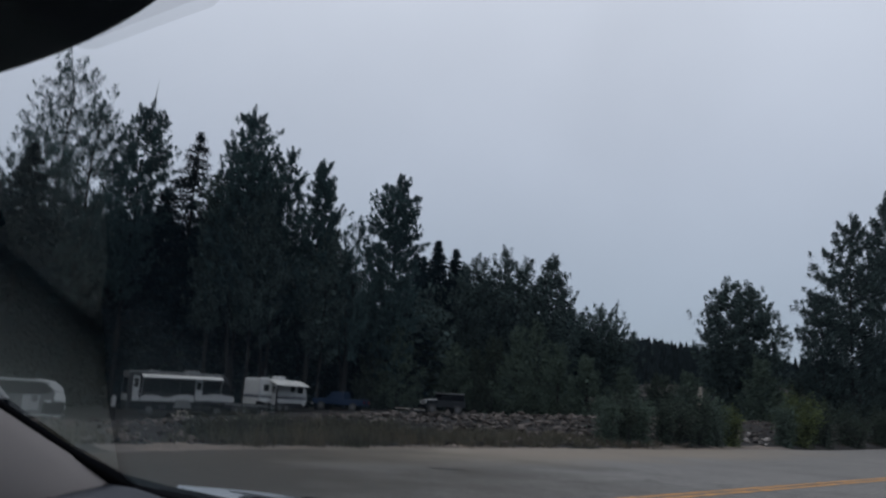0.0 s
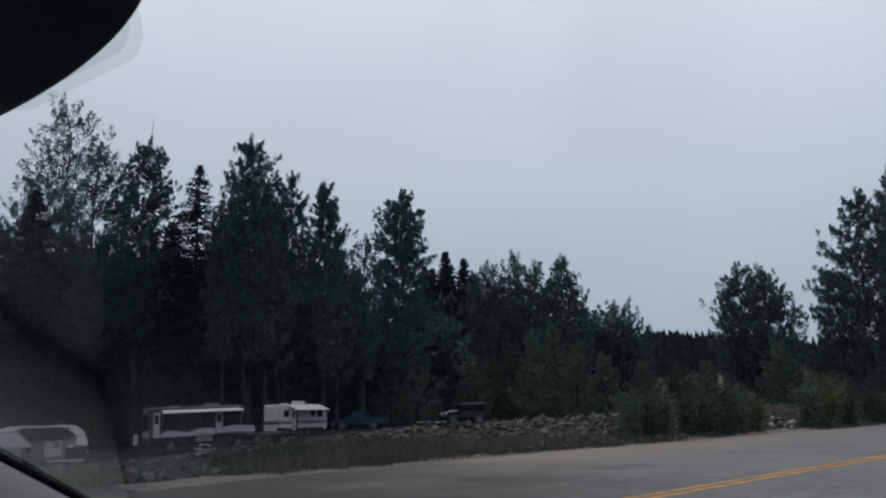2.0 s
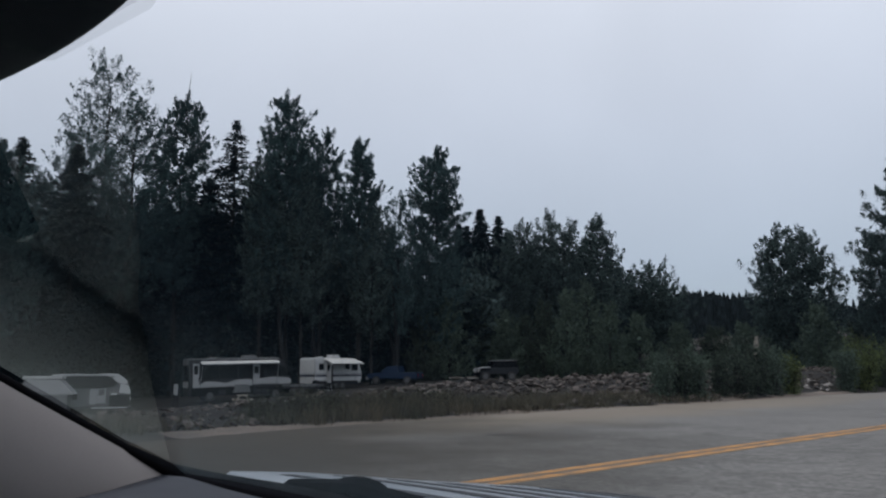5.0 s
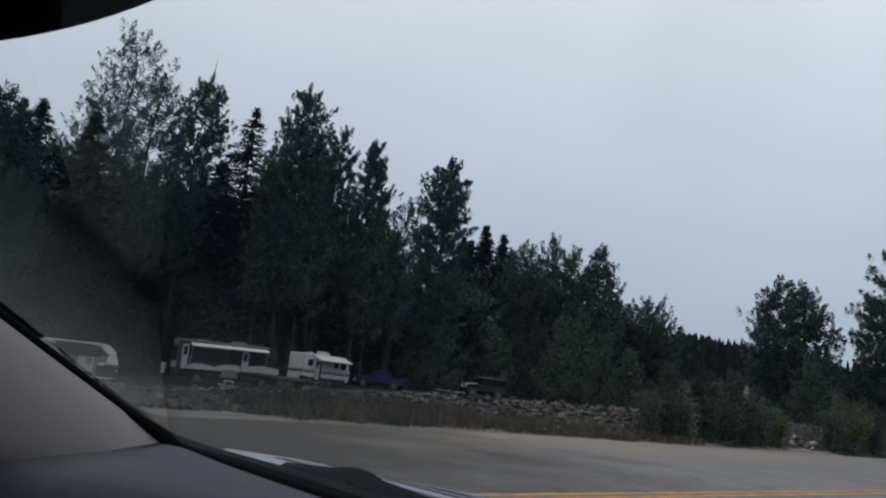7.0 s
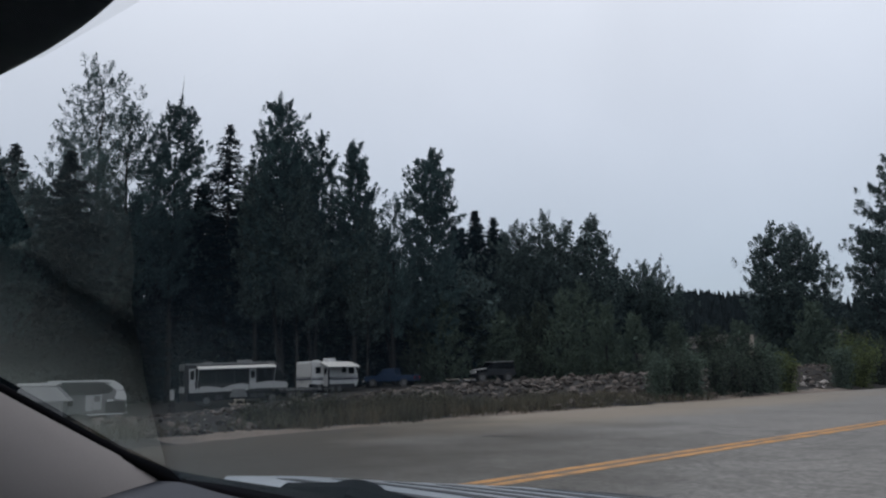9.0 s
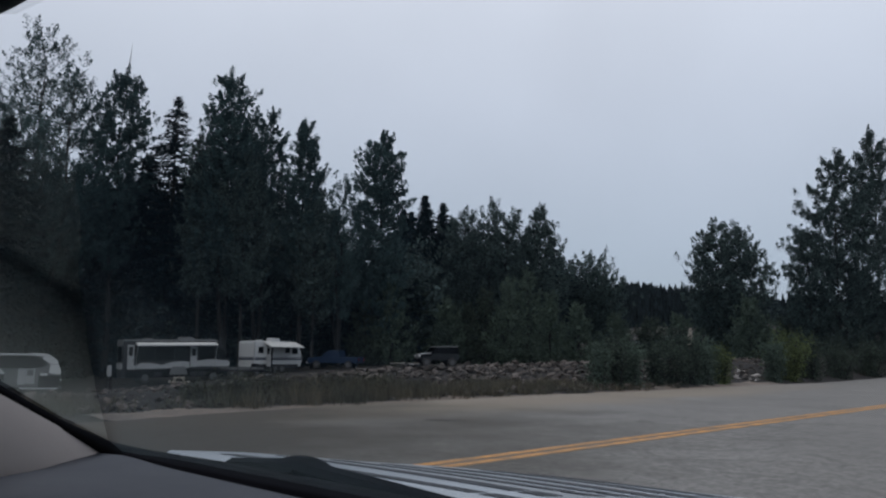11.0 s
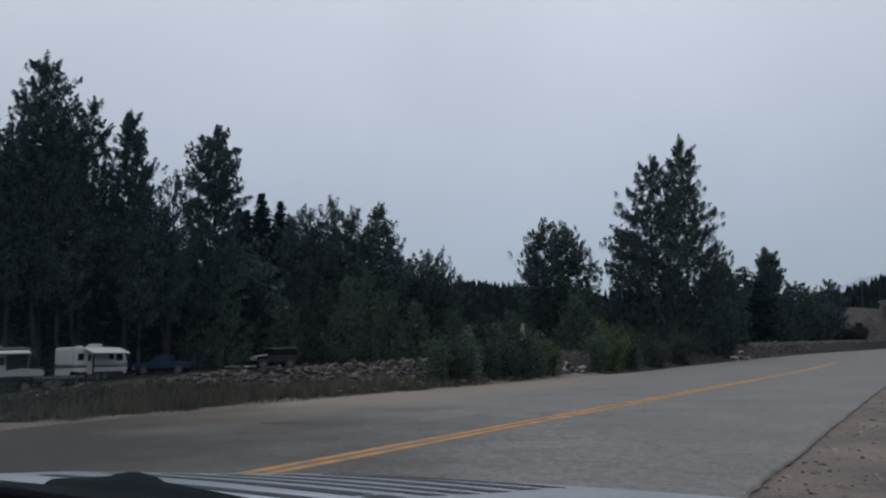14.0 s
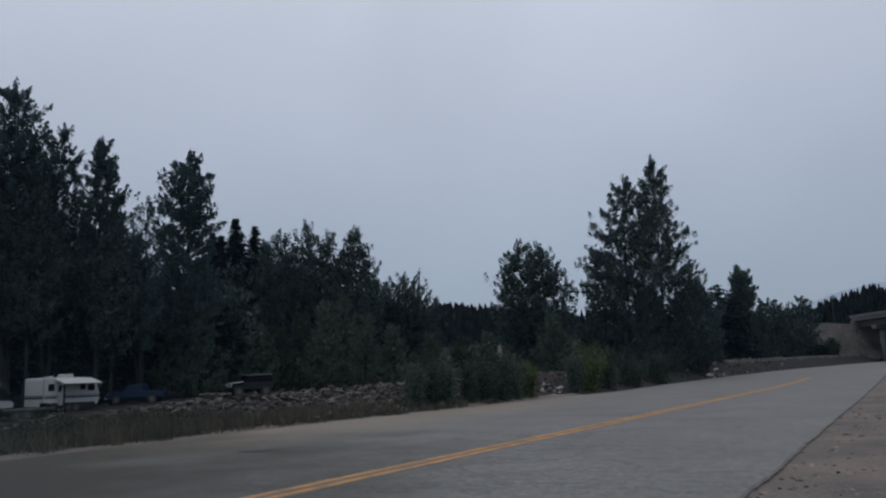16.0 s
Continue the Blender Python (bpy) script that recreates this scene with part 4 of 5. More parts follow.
def outline(points, x0, x1, bevel=0.06):
    """A side view in (y, z), pushed along x, with rounded edges."""
    bm = bmesh.new()
    a = [bm.verts.new((x0, y, z)) for y, z in points]
    b = [bm.verts.new((x1, y, z)) for y, z in points]
    k = len(points)
    bm.faces.new(a)
    bm.faces.new(b[::-1])
    for i in range(k):
        bm.faces.new((a[i], b[i], b[(i + 1) % k], a[(i + 1) % k]))
    bmesh.ops.bevel(bm, geom=bm.edges[:], offset=bevel, segments=3, affect="EDGES", profile=0.6)
    return bm


def stand(ob, bearing, reach, turn, z=None):
    x, y, zz = at(bearing, reach)
    ob.matrix_basis = pose(x, y, zz if z is None else z, 0, 0, turn)
    return ob


# every vehicle is built with its seen side towards +x and its nose towards +y
mh = tagged(new("motorhome"), "white and dark two-tone motorhome with its awning out", "motorhome")
part("body", outline([(-4.35, 0.45), (3.9, 0.45), (4.25, 0.7), (4.3, 1.5), (3.95, 2.6), (3.45, 3.3), (3.1, 3.42), (-4.25, 3.45), (-4.35, 3.3)], -1.2, 1.2, 0.09), M_DARKP, mh)
part("roof_trim", outline([(-4.38, 3.38), (-4.38, 3.5), (2.9, 3.5), (3.35, 3.36), (3.1, 3.3), (2.7, 3.34)], -1.19, 1.225, 0.03), M_DULL, mh, "dull grey roof edge")
part("side_band", outline([(-3.62, 1.12), (-3.62, 1.30), (-2.95, 1.62), (-2.2, 1.60), (-1.3, 1.42), (-0.5, 1.68), (0.4, 1.74), (0.9, 1.62), (0.9, 1.16)], 1.2, 1.226, 0.01), M_GREYP, mh, "white wave-shaped side band")
part("nose_band", outline([(1.5, 1.28), (1.5, 1.72), (2.6, 1.86), (4.12, 1.72), (4.3, 1.48), (4.2, 1.22)], 1.2, 1.228, 0.01), M_GREYP, mh, "white nose panel")
part("skirt", box(1.2, 1.222, -4.1, 4.1, 0.42, 1.06, 0.01), M_BLACK, mh, "black lower skirt")
part("rear_band", box(-1.15, 1.15, -4.39, -4.35, 1.12, 1.62, 0.01), M_GREYP, mh, "white tail band")
part("rear_window", box(-0.85, 0.85, -4.37, -4.355, 1.75, 2.9, 0.01), M_WIN, mh)
part("rear_cap", box(-1.19, 1.19, -4.40, -4.35, 2.98, 3.42, 0.02), M_DULL, mh, "dull grey tail cap")
d = part("door", box(1.2, 1.25, -4.0, -3.5, 1.12, 3.08, 0.02), M_GREYP, mh)
part("door_window", box(1.25, 1.26, -3.92, -3.6, 2.2, 2.92, 0.02), M_WIN, d)
part("handle", box(1.25, 1.28, -3.6, -3.54, 1.75, 1.9, 0.01), M_BLACK, d)
d = part("side_panel", box(1.2, 1.27, 0.95, 1.5, 1.25, 2.98, 0.02), M_GREYP, mh, "pale upright side door")
part("door_window", box(1.27, 1.28, 1.05, 1.4, 2.15, 2.75, 0.02), M_WIN, d)
for y0, y1 in ((-3.4, -1.9), (-1.75, -0.4), (-0.2, 0.8), (1.7, 2.9)):
    w = part("window", box(1.2, 1.215, y0, y1, 1.85, 2.85, 0.03), M_WIN, mh)
    part("window_frame", box(1.2, 1.209, y0 - 0.04, y1 + 0.04, 1.81, 2.89, 0.01), M_BLACK, w)
part("cab_window", outline([(3.0, 1.9), (4.05, 1.9), (3.7, 2.62), (3.1, 2.85)], 1.2, 1.214, 0.005), M_WIN, mh)
part("windscreen", outline([(4.22, 1.62), (4.3, 1.62), (3.98, 2.62), (3.9, 2.62)], -1.05, 1.05, 0.01), M_WIN, mh)
part("awning", prism([(1.22, 3.14), (2.1, 2.98), (2.13, 3.05), (2.1, 3.1), (1.22, 3.26)], -3.4, 3.0), M_AWN, mh, "pale rolled-out awning")
part("awning_roller", rod((2.1, -3.42, 3.02), (2.1, 3.02, 3.02), 0.06, 10), M_WHITE, mh, "white awning roller")
for y in (-3.38, 2.95):
    part("awning_arm", rod((1.25, y, 1.2), (2.08, y, 3.0), 0.025), M_GALV, mh)
part("roof_vent", box(-0.4, 0.4, -2.6, -1.9, 3.46, 3.62, 0.05), M_DULL, mh)
part("air_conditioner", outline([(0.2, 3.46), (1.5, 3.46), (1.35, 3.7), (0.35, 3.72)], -0.5, 0.5, 0.06), M_DULL, mh)
part("locker_hatch", outline([(-0.75, 0.62), (0.75, 0.62), (0.55, 1.28), (-0.5, 1.3)], 1.22, 1.34, 0.04), M_DULL, mh, "grey flared locker hatch")
for y in (-2.6, 2.9):
    wheel(mh, 1.1, y, 0.45)
    wheel(mh, -1.08, y, 0.45, side=-1)
for y0 in (-1.9, 1.0, 1.7):
    part("locker_door", box(1.222, 1.236, y0, y0 + 0.6, 0.5, 0.86, 0.01), M_DARKP, mh)
part("mirror", box(1.25, 1.5, 3.95, 4.05, 1.9, 2.3, 0.04), M_BLACK, mh)
stand(mh, 62.5, 70.0, -14).matrix_basis @= pose(0, 0, 0.06, 1.2, 0, 0)

tr = tagged(new("travel_trailer"), "white travel trailer with dark stripe and side awning", "trailer")
part("body", outline([(-2.7, 0.5), (2.2, 0.5), (2.6, 0.62), (2.82, 1.15), (2.72, 1.7), (2.4, 2.5), (2.05, 2.78), (1.5, 2.88), (-2.6, 2.9), (-2.72, 2.75)], -1.2, 1.2, 0.1), M_WHITE, tr)
for z0, z1 in ((1.18, 1.34), (1.40, 1.45)):
    part("stripe", box(1.2, 1.214, -2.68, 2.72, z0, z1, 0.004), M_STRIPE, tr, "dark blue stripe")
    part("stripe", box(-1.12, 1.12, -2.735, -2.712, z0, z1, 0.004), M_STRIPE, tr, "dark blue stripe")
part("corner_trim", box(1.14, 1.23, -2.75, -2.66, 0.55, 2.8, 0.02), M_GREYP, tr, "grey corner moulding")
d = part("door", box(1.2, 1.225, -1.35, -0.7, 0.6, 2.5, 0.02), M_DARKP, tr, "dark open doorway with its screen")
part("door_leaf", box(1.22, 1.82, -1.40, -1.36, 0.6, 2.45, 0.015), M_GREYP, d, "pale door leaf swung open")
part("door_window", box(1.3, 1.72, -1.42, -1.355, 1.7, 2.25, 0.01), M_WIN, d)
for y0, y1, z0, z1 in ((1.55, 2.2, 1.75, 2.45), (0.75, 1.25, 1.85, 2.4), (-2.3, -1.75, 1.8, 2.35)):
    w = part("window", box(1.2, 1.22, y0, y1, z0, z1, 0.03), M_WIN, tr)
    part("window_frame", box(1.2, 1.212, y0 - 0.05, y1 + 0.05, z0 - 0.05, z1 + 0.05, 0.01), M_GREYP, w)
part("awning", prism([(1.2, 2.72), (2.45, 2.30), (2.48, 2.36), (2.45, 2.42), (1.2, 2.84)], -1.75, 1.9), M_AWN, tr, "white rolled-out awning")
part("awning_roller", rod((2.45, -1.78, 2.36), (2.45, 1.93, 2.36), 0.055, 10), M_WHITE, tr)
for y in (-1.7, 1.85):
    part("awning_arm", rod((1.22, y, 0.8), (2.43, y, 2.36), 0.022), M_GALV, tr)
part("air_conditioner", outline([(-0.3, 2.88), (0.75, 2.88), (0.62, 3.18), (-0.2, 3.2)], -0.42, 0.42, 0.06), M_WHITE, tr)
part("roof_vent", box(-0.3, 0.3, -1.6, -1.15, 2.88, 3.02, 0.04), M_WHITE, tr)
part("aerial", rod((0.2, -1.9, 2.88), (0.2, -1.9, 3.3), 0.02), M_BLACK, tr)
part("step", box(1.25, 1.6, -1.3, -0.75, 0.3, 0.36, 0.01), M_BLACK, tr)
for y in (-0.35, 0.42):
    wheel(tr, 1.1, y, 0.36)
    wheel(tr, -1.08, y, 0.36, side=-1)
part("hitch", prism([(-0.5, 0.45), (0.5, 0.45), (0.5, 0.55), (-0.5, 0.55)], 2.6, 3.7), M_BLACK, tr)
part("gas_bottle", rod((0.2, 3.0, 0.55), (0.2, 3.0, 1.05), 0.16, 14), M_WHITE, tr)
part("bumper", box(-1.15, 1.15, -2.9, -2.72, 0.42, 0.56, 0.02), M_BLACK, tr)
part("skirt", box(1.19, 1.212, -2.5, 2.3, 0.42, 0.80, 0.01), M_DARKP, tr)
stand(tr, 56.1, 75, 4)

# low utility trailer behind it
ut = tagged(new("utility_trailer"), "small dark flat utility trailer with two wheels a side", "trailer")
part("bed", box(-0.9, 0.9, -1.6, 1.6, 0.55, 0.72, 0.03), M_DARKP, ut)
for sx in (-0.9, 0.85):
    part("side_rail", box(sx, sx + 0.05, -1.6, 1.6, 0.80, 0.90, 0.01), M_DULL, ut)
    for y in (-1.55, 0.0, 1.5):
        part("rail_post", box(sx, sx + 0.05, y, y + 0.06, 0.72, 0.80), M_DARKP, ut)
part("drawbar", rod((0, 1.6, 0.6), (0, 2.7, 0.55), 0.05), M_BLACK, ut)
for y in (-0.38, 0.38):
    wheel(ut, 0.85, y, 0.34)
    wheel(ut, -0.85, y, 0.34, side=-1)
stand(ut, 58.0, 69.5, -60)

# older motorhome at the end of the row, with its canopy
cv = tagged(new("camper_van"), "old white camper van with a rounded cab-over and dark awning", "camper van")
part("body", outline([(-2.8, 0.55), (2.45, 0.55), (2.66, 0.85), (2.70, 1.65), (2.52, 2.30), (2.15, 2.74), (1.6, 2.92), (-2.7, 2.95), (-2.85, 2.8)], -1.12, 1.12, 0.12), M_DULL, cv)
part("cab", outline([(1.2, 0.56), (2.46, 0.56), (2.64, 0.86), (2.66, 1.42), (1.25, 1.48)], 1.12, 1.145, 0.01), M_DARKP, cv, "dark lower cab side")
part("cab_over", outline([(1.35, 2.72), (1.9, 2.30), (2.42, 2.24), (2.46, 2.46), (2.12, 2.78), (1.6, 2.86)], 1.11, 1.16, 0.02), M_WHITE, cv, "white cab-over panel")
part("cab_door", outline([(1.85, 1.62), (2.67, 1.52), (2.69, 1.75), (2.50, 2.20), (1.95, 2.26)], 1.11, 1.155, 0.02), M_WHITE, cv, "white upper cab side")
part("brow", outline([(0.9, 2.88), (2.1, 2.78), (1.75, 3.02), (0.6, 3.08)], -1.1, 1.17, 0.03), M_WHITE, cv, "white roof brow")
part("roof_edge", box(-1.0, 1.16, -2.75, 1.1, 2.92, 3.03, 0.03), M_WHITE, cv)
part("awning", outline([(-2.4, 1.98), (-2.75, 2.4), (-2.3, 2.86), (1.0, 2.86), (1.75, 2.35), (1.45, 2.08), (0.6, 1.95)], 1.125, 1.20, 0.03), M_DARKP, cv, "dark hanging side awning")
sd = part("side_door", box(1.12, 1.17, 0.35, 0.95, 0.85, 2.0, 0.02), M_GREYP, cv, "pale lower side door")
part("door_window", box(1.17, 1.18, 0.45, 0.85, 1.45, 1.88, 0.02), M_DULL, sd)
part("side_locker", box(1.12, 1.16, -0.15, 0.33, 0.78, 1.95, 0.02), M_GREYP, cv, "pale grey side panel")
part("windscreen", outline([(2.66, 1.62), (2.72, 1.62), (2.5, 2.28), (2.44, 2.28)], -0.9, 0.9, 0.005), M_WIN, cv)
part("window", box(1.12, 1.14, -2.2, -1.0, 1.15, 1.65, 0.03), M_WIN, cv)
part("mirror", box(1.16, 1.36, 1.3, 1.75, 1.44, 1.60, 0.03), M_WHITE, cv, "white mirror on its arm")
part("bumper", box(-0.98, 0.98, 2.66, 2.78, 0.45, 0.62, 0.03), M_DULL, cv)
for sx in (-0.9, 0.9):
    part("headlight", box(sx - 0.2, sx + 0.24, 2.42, 2.72, 1.02, 1.22, 0.03), M_CLEAR, cv)
for y in (-1.6, 1.75):
    wheel(cv, 0.92, y, 0.36)
    wheel(cv, -0.92, y, 0.36, side=-1)
part("sill", box(1.1, 1.16, 0.0, 2.5, 0.47, 0.56, 0.01), M_WHITE, cv, "white sill strip")
stand(cv, 71.9, 66, -18)
tent = tagged(new("tent_trailer"), "white folding tent trailer with a sloping canvas roof", "trailer")
part("box", box(-1.0, 1.0, -1.6, 1.4, 0.45, 1.42, 0.05), M_DULL, tent)
part("canvas", outline([(-1.9, 1.42), (1.8, 1.42), (1.35, 1.85), (0.9, 2.3), (-1.0, 2.35), (-1.5, 1.9)], -0.95, 0.95, 0.08), M_GREYP, tent, "off-white canvas")
part("lid", box(-1.0, 1.0, -1.3, 1.0, 2.33, 2.5, 0.05), M_WHITE, tent)
wheel(tent, 0.9, -0.1, 0.3)
wheel(tent, -0.9, -0.1, 0.3, side=-1)
stand(tent, 74.6, 64, -25).matrix_basis @= Matrix.Diagonal((1, 1.12, 1.22, 1))

# pickup
pk = tagged(new("pickup_truck"), "dark blue pickup truck parked on the gravel lot", "pickup truck")
part("body", outline([(-2.65, 0.5), (2.55, 0.5), (2.65, 0.7), (2.6, 1.0), (1.3, 1.12), (-2.65, 1.08)], -0.95, 0.95, 0.07), M_BLUEP, pk)
part("cab", outline([(-0.75, 1.05), (1.25, 1.08), (0.55, 1.72), (-0.55, 1.76)], -0.85, 0.85, 0.07), M_BLUEP, pk)
part("side_window", outline([(-0.6, 1.15), (1.0, 1.15), (0.5, 1.64), (-0.5, 1.66)], 0.85, 0.86, 0.003), M_WIN, pk)
part("windscreen", outline([(1.22, 1.13), (1.26, 1.13), (0.62, 1.68), (0.58, 1.68)], -0.75, 0.75, 0.005), M_WIN, pk)
part("tailgate", box(-0.9, 0.9, -2.68, -2.64, 0.6, 1.05, 0.01), M_BLUEP, pk)
for sx in (-0.95, 0.89):
    part("bed_rail", box(sx, sx + 0.06, -2.62, -0.8, 1.07, 1.13, 0.015), M_BLUEP, pk)
part("rocker_panel", box(0.94, 0.965, -1.15, 1.15, 0.46, 0.58, 0.01), M_BLACK, pk)
for y in (-1.65, 1.65):
    part("wheel_arch", outline([(y - 0.55, 0.5), (y - 0.42, 0.86), (y - 0.2, 0.98), (y + 0.2, 0.98), (y + 0.42, 0.86), (y + 0.55, 0.5)], 0.93, 0.956, 0.01), M_BLACK, pk, "dark wheel arch")
dr = part("door", outline([(-0.62, 0.6), (0.85, 0.6), (0.85, 1.06), (-0.62, 1.06)], 0.945, 0.962, 0.008), M_BLUEP, pk)
part("door_handle", box(0.96, 0.985, -0.5, -0.32, 0.93, 0.97, 0.006), M_BLACK, dr)
part("bumper", box(-0.95, 0.95, 2.6, 2.75, 0.45, 0.65, 0.03), M_GALV, pk)
for sx in (-0.72, 0.72):
    part("headlight", box(sx - 0.15, sx + 0.15, 2.6, 2.66, 0.75, 0.92, 0.02), M_CLEAR, pk)
    part("tail_light", box(sx - 0.1, sx + 0.1, -2.7, -2.66, 0.75, 0.98, 0.01), M_LAMP, pk)
part("mirror", box(0.95, 1.15, 0.75, 0.85, 1.1, 1.28, 0.03), M_CLEAR, pk, "bright mirror")
for y in (-1.65, 1.65):
    wheel(pk, 0.86, y, 0.38)
    wheel(pk, -0.86, y, 0.38, side=-1)
stand(pk, 51.5, 79, 120)

# off-road car with its tow bar
jp = tagged(new("off_road_car"), "dark off-road car with a pale bonnet and grey hard top", "car")
part("body", outline([(-1.9, 0.55), (1.75, 0.55), (1.85, 0.8), (1.8, 1.08), (0.75, 1.16), (-1.9, 1.15)], -0.8, 0.8, 0.06), M_DARKP, jp)
part("bonnet", outline([(0.72, 1.10), (1.8, 1.02), (1.84, 1.10), (0.74, 1.24)], -0.62, 0.62, 0.03), M_GREYP, jp, "pale bonnet")
part("hard_top", outline([(-1.85, 1.15), (0.70, 1.15), (0.38, 1.74), (-1.75, 1.78)], -0.74, 0.74, 0.05), M_BLACK, jp)
part("roof", outline([(-1.82, 1.74), (0.44, 1.70), (0.36, 1.80), (-1.75, 1.84)], -0.78, 0.78, 0.03), M_DULL, jp, "dull grey roof")
ws_j = part("windscreen", outline([(0.74, 1.22), (0.77, 1.22), (0.45, 1.70), (0.42, 1.70)], -0.64, 0.64, 0.004), M_WIN, jp)
for z0, z1 in ((1.17, 1.23), (1.68, 1.74)):
    part("frame_bar", outline([(0.74, z0), (0.80, z0), (0.78 if z0 < 1.5 else 0.46, z1), (0.72 if z0 < 1.5 else 0.40, z1)], -0.72, 0.72, 0.01), M_BLACK, ws_j)
for sx in (0.74, -0.75):
    part("side_window", box(sx, sx + 0.01, -0.75, 0.30, 1.25, 1.64, 0.003), M_WIN, jp)
    part("rear_window", box(sx, sx + 0.01, -1.65, -0.85, 1.25, 1.64, 0.003), M_WIN, jp)
part("grille", box(-0.45, 0.45, 1.8, 1.87, 0.72, 1.04, 0.02), M_BLACK, jp)
for k in range(5):
    part("grille_bar", box(-0.32 + 0.15 * k, -0.26 + 0.15 * k, 1.86, 1.885, 0.74, 1.0, 0.005), M_GREYP, jp)
part("bumper", box(-0.8, 0.8, 1.88, 2.02, 0.5, 0.66, 0.02), M_BLACK, jp)
for sx in (-0.58, 0.58):
    part("headlight", rod((sx, 1.8, 0.92), (sx, 1.89, 0.92), 0.1, 14), M_CLEAR, jp)
    part("wing", outline([(0.75, 0.95), (1.85, 0.90), (1.8, 1.02), (0.85, 1.08)], sx * 1.3 - 0.13, sx * 1.3 + 0.13, 0.03), M_BLACK, jp, "black flared wing")
for y in (-1.15, 1.3):
    wheel(jp, 0.78, y, 0.39, 0.26)
    wheel(jp, -0.78, y, 0.39, 0.26, side=-1)
part("spare_wheel", rod((0.1, -2.08, 1.05), (0.1, -1.9, 1.05), 0.37, 18), M_TYRE, jp)
stand(jp, 44.2, 78, 156).matrix_basis @= Matrix.Scale(1.1, 4)
tb = tagged(new("boat_trailer_frame"), "pale empty trailer frame lying beside the off-road car", "trailer")
for sx in (-0.5, 0.5):
    part("beam", rod((sx, -1.5, 0.4), (0.0 if sx < 0 else 0.05, 1.6, 0.45), 0.06), M_GALV, tb)
for y in (-1.3, -0.3):
    part("crossbar", rod((-0.5, y, 0.42), (0.5, y, 0.42), 0.05), M_GALV, tb)
part("plank", box(-0.45, 0.45, -1.5, 1.2, 0.46, 0.52, 0.01), M_WOOD, tb)
wheel(tb, 0.65, -0.8, 0.28, 0.16)
wheel(tb, -0.65, -0.8, 0.28, 0.16, side=-1)
stand(tb, 46.6, 75, 100)

# folding chairs under the trailer's awning
def camp_chair(bearing, reach, turn):
    ch = tagged(new("camping_chair"), "dark folding camping chair beside the white trailer", "chair", "chairs by the trailer")
    part("seat", box(-0.26, 0.26, -0.25, 0.25, 0.42, 0.45, 0.01), M_DARKP, ch)
    part("backrest", outline([(-0.27, 0.45), (-0.24, 0.45), (-0.36, 0.95), (-0.39, 0.95)], -0.26, 0.26, 0.01), M_DARKP, ch)
    for sx in (-0.26, 0.26):
        part("leg", rod((sx, -0.24, 0.0), (sx, 0.24, 0.62), 0.014, 6), M_GALV, ch)
        part("leg", rod((sx, 0.24, 0.0), (sx, -0.28, 0.62), 0.014, 6), M_GALV, ch)
        part("armrest", box(sx - 0.03, sx + 0.03, -0.28, 0.26, 0.61, 0.64, 0.008), M_BLACK, ch)
    stand(ch, bearing, reach, turn)


camp_chair(56.75, 71.6, 20)
camp_chair(56.2, 71.4, -15)
gl = tagged(new("barbecue_grill"), "small black barbecue grill on thin legs", "grill")
part("bowl", outline([(-0.28, 0.72), (0.28, 0.72), (0.34, 0.85), (0.28, 1.02), (-0.28, 1.02), (-0.34, 0.85)], -0.22, 0.22, 0.05), M_BLACK, gl)
part("shelf", box(0.24, 0.55, -0.2, 0.2, 0.82, 0.85, 0.01), M_WOOD, gl)
for sx in (-0.18, 0.18):
    for y in (-0.22, 0.22):
        part("leg", rod((sx, y, 0), (sx * 0.9, y * 0.9, 0.76), 0.015, 6), M_BLACK, gl)
stand(gl, 57.15, 71.8, 30)

# picnic table before the motorhome
pt = tagged(new("picnic_table"), "weathered wooden picnic table on the gravel", "table")
for k in range(5):
    part("top_board", box(-0.4 + 0.16 * k, -0.255 + 0.16 * k, -0.95, 0.95, 0.72, 0.76, 0.005), M_WOOD, pt)
for sx in (-0.78, 0.55):
    part("seat_board", box(sx, sx + 0.24, -0.95, 0.95, 0.42, 0.46, 0.005), M_WOOD, pt)
for y in (-0.65, 0.65):
    for s in (-1, 1):
        part("leg", rod((0.25 * s, y, 0.72), (0.62 * s, y, -0.02), 0.045), M_WOOD, pt)
    part("brace", rod((-0.72, y, 0.4), (0.72, y, 0.4), 0.04), M_WOOD, pt)
stand(pt, 62.2, 64, 65)
br = tagged(new("water_tank"), "small pale water tank on a dark stand on the lot", "water tank")
bm = bmesh.new()
bmesh.ops.create_cone(bm, cap_ends=True, segments=18, radius1=0.17, radius2=0.17, depth=0.8, matrix=Matrix.Translation((0, 0, 1.4)))
bmesh.ops.bevel(bm, geom=[e for e in bm.edges], offset=0.03, segments=2, affect="EDGES")
part("drum", bm, M_GREYP, br, smooth=False)
part("lid", rod((0, 0, 1.8), (0, 0, 1.84), 0.15, 18), M_GREYP, br)
for sx in (-0.16, 0.16):
    for y in (-0.16, 0.16):
        part("leg", rod((sx, y, 0), (sx * 0.8, y * 0.8, 0.98), 0.03), M_BLACK, br)
part("stand", box(-0.2, 0.2, -0.2, 0.2, 0.95, 1.0, 0.01), M_BLACK, br)
stand(br, 66.65, 66, 0)


# ---- the parked car the camera sits in ----
# glass plane: z = EYE_H - 0.15 + 0.6 * (0.55 - y)
def on_glass(x, y, lift=0.0):
    return (x, y + lift * 0.515, EYE_H - 0.15 + 0.6 * (0.55 - y) + lift * 0.857)


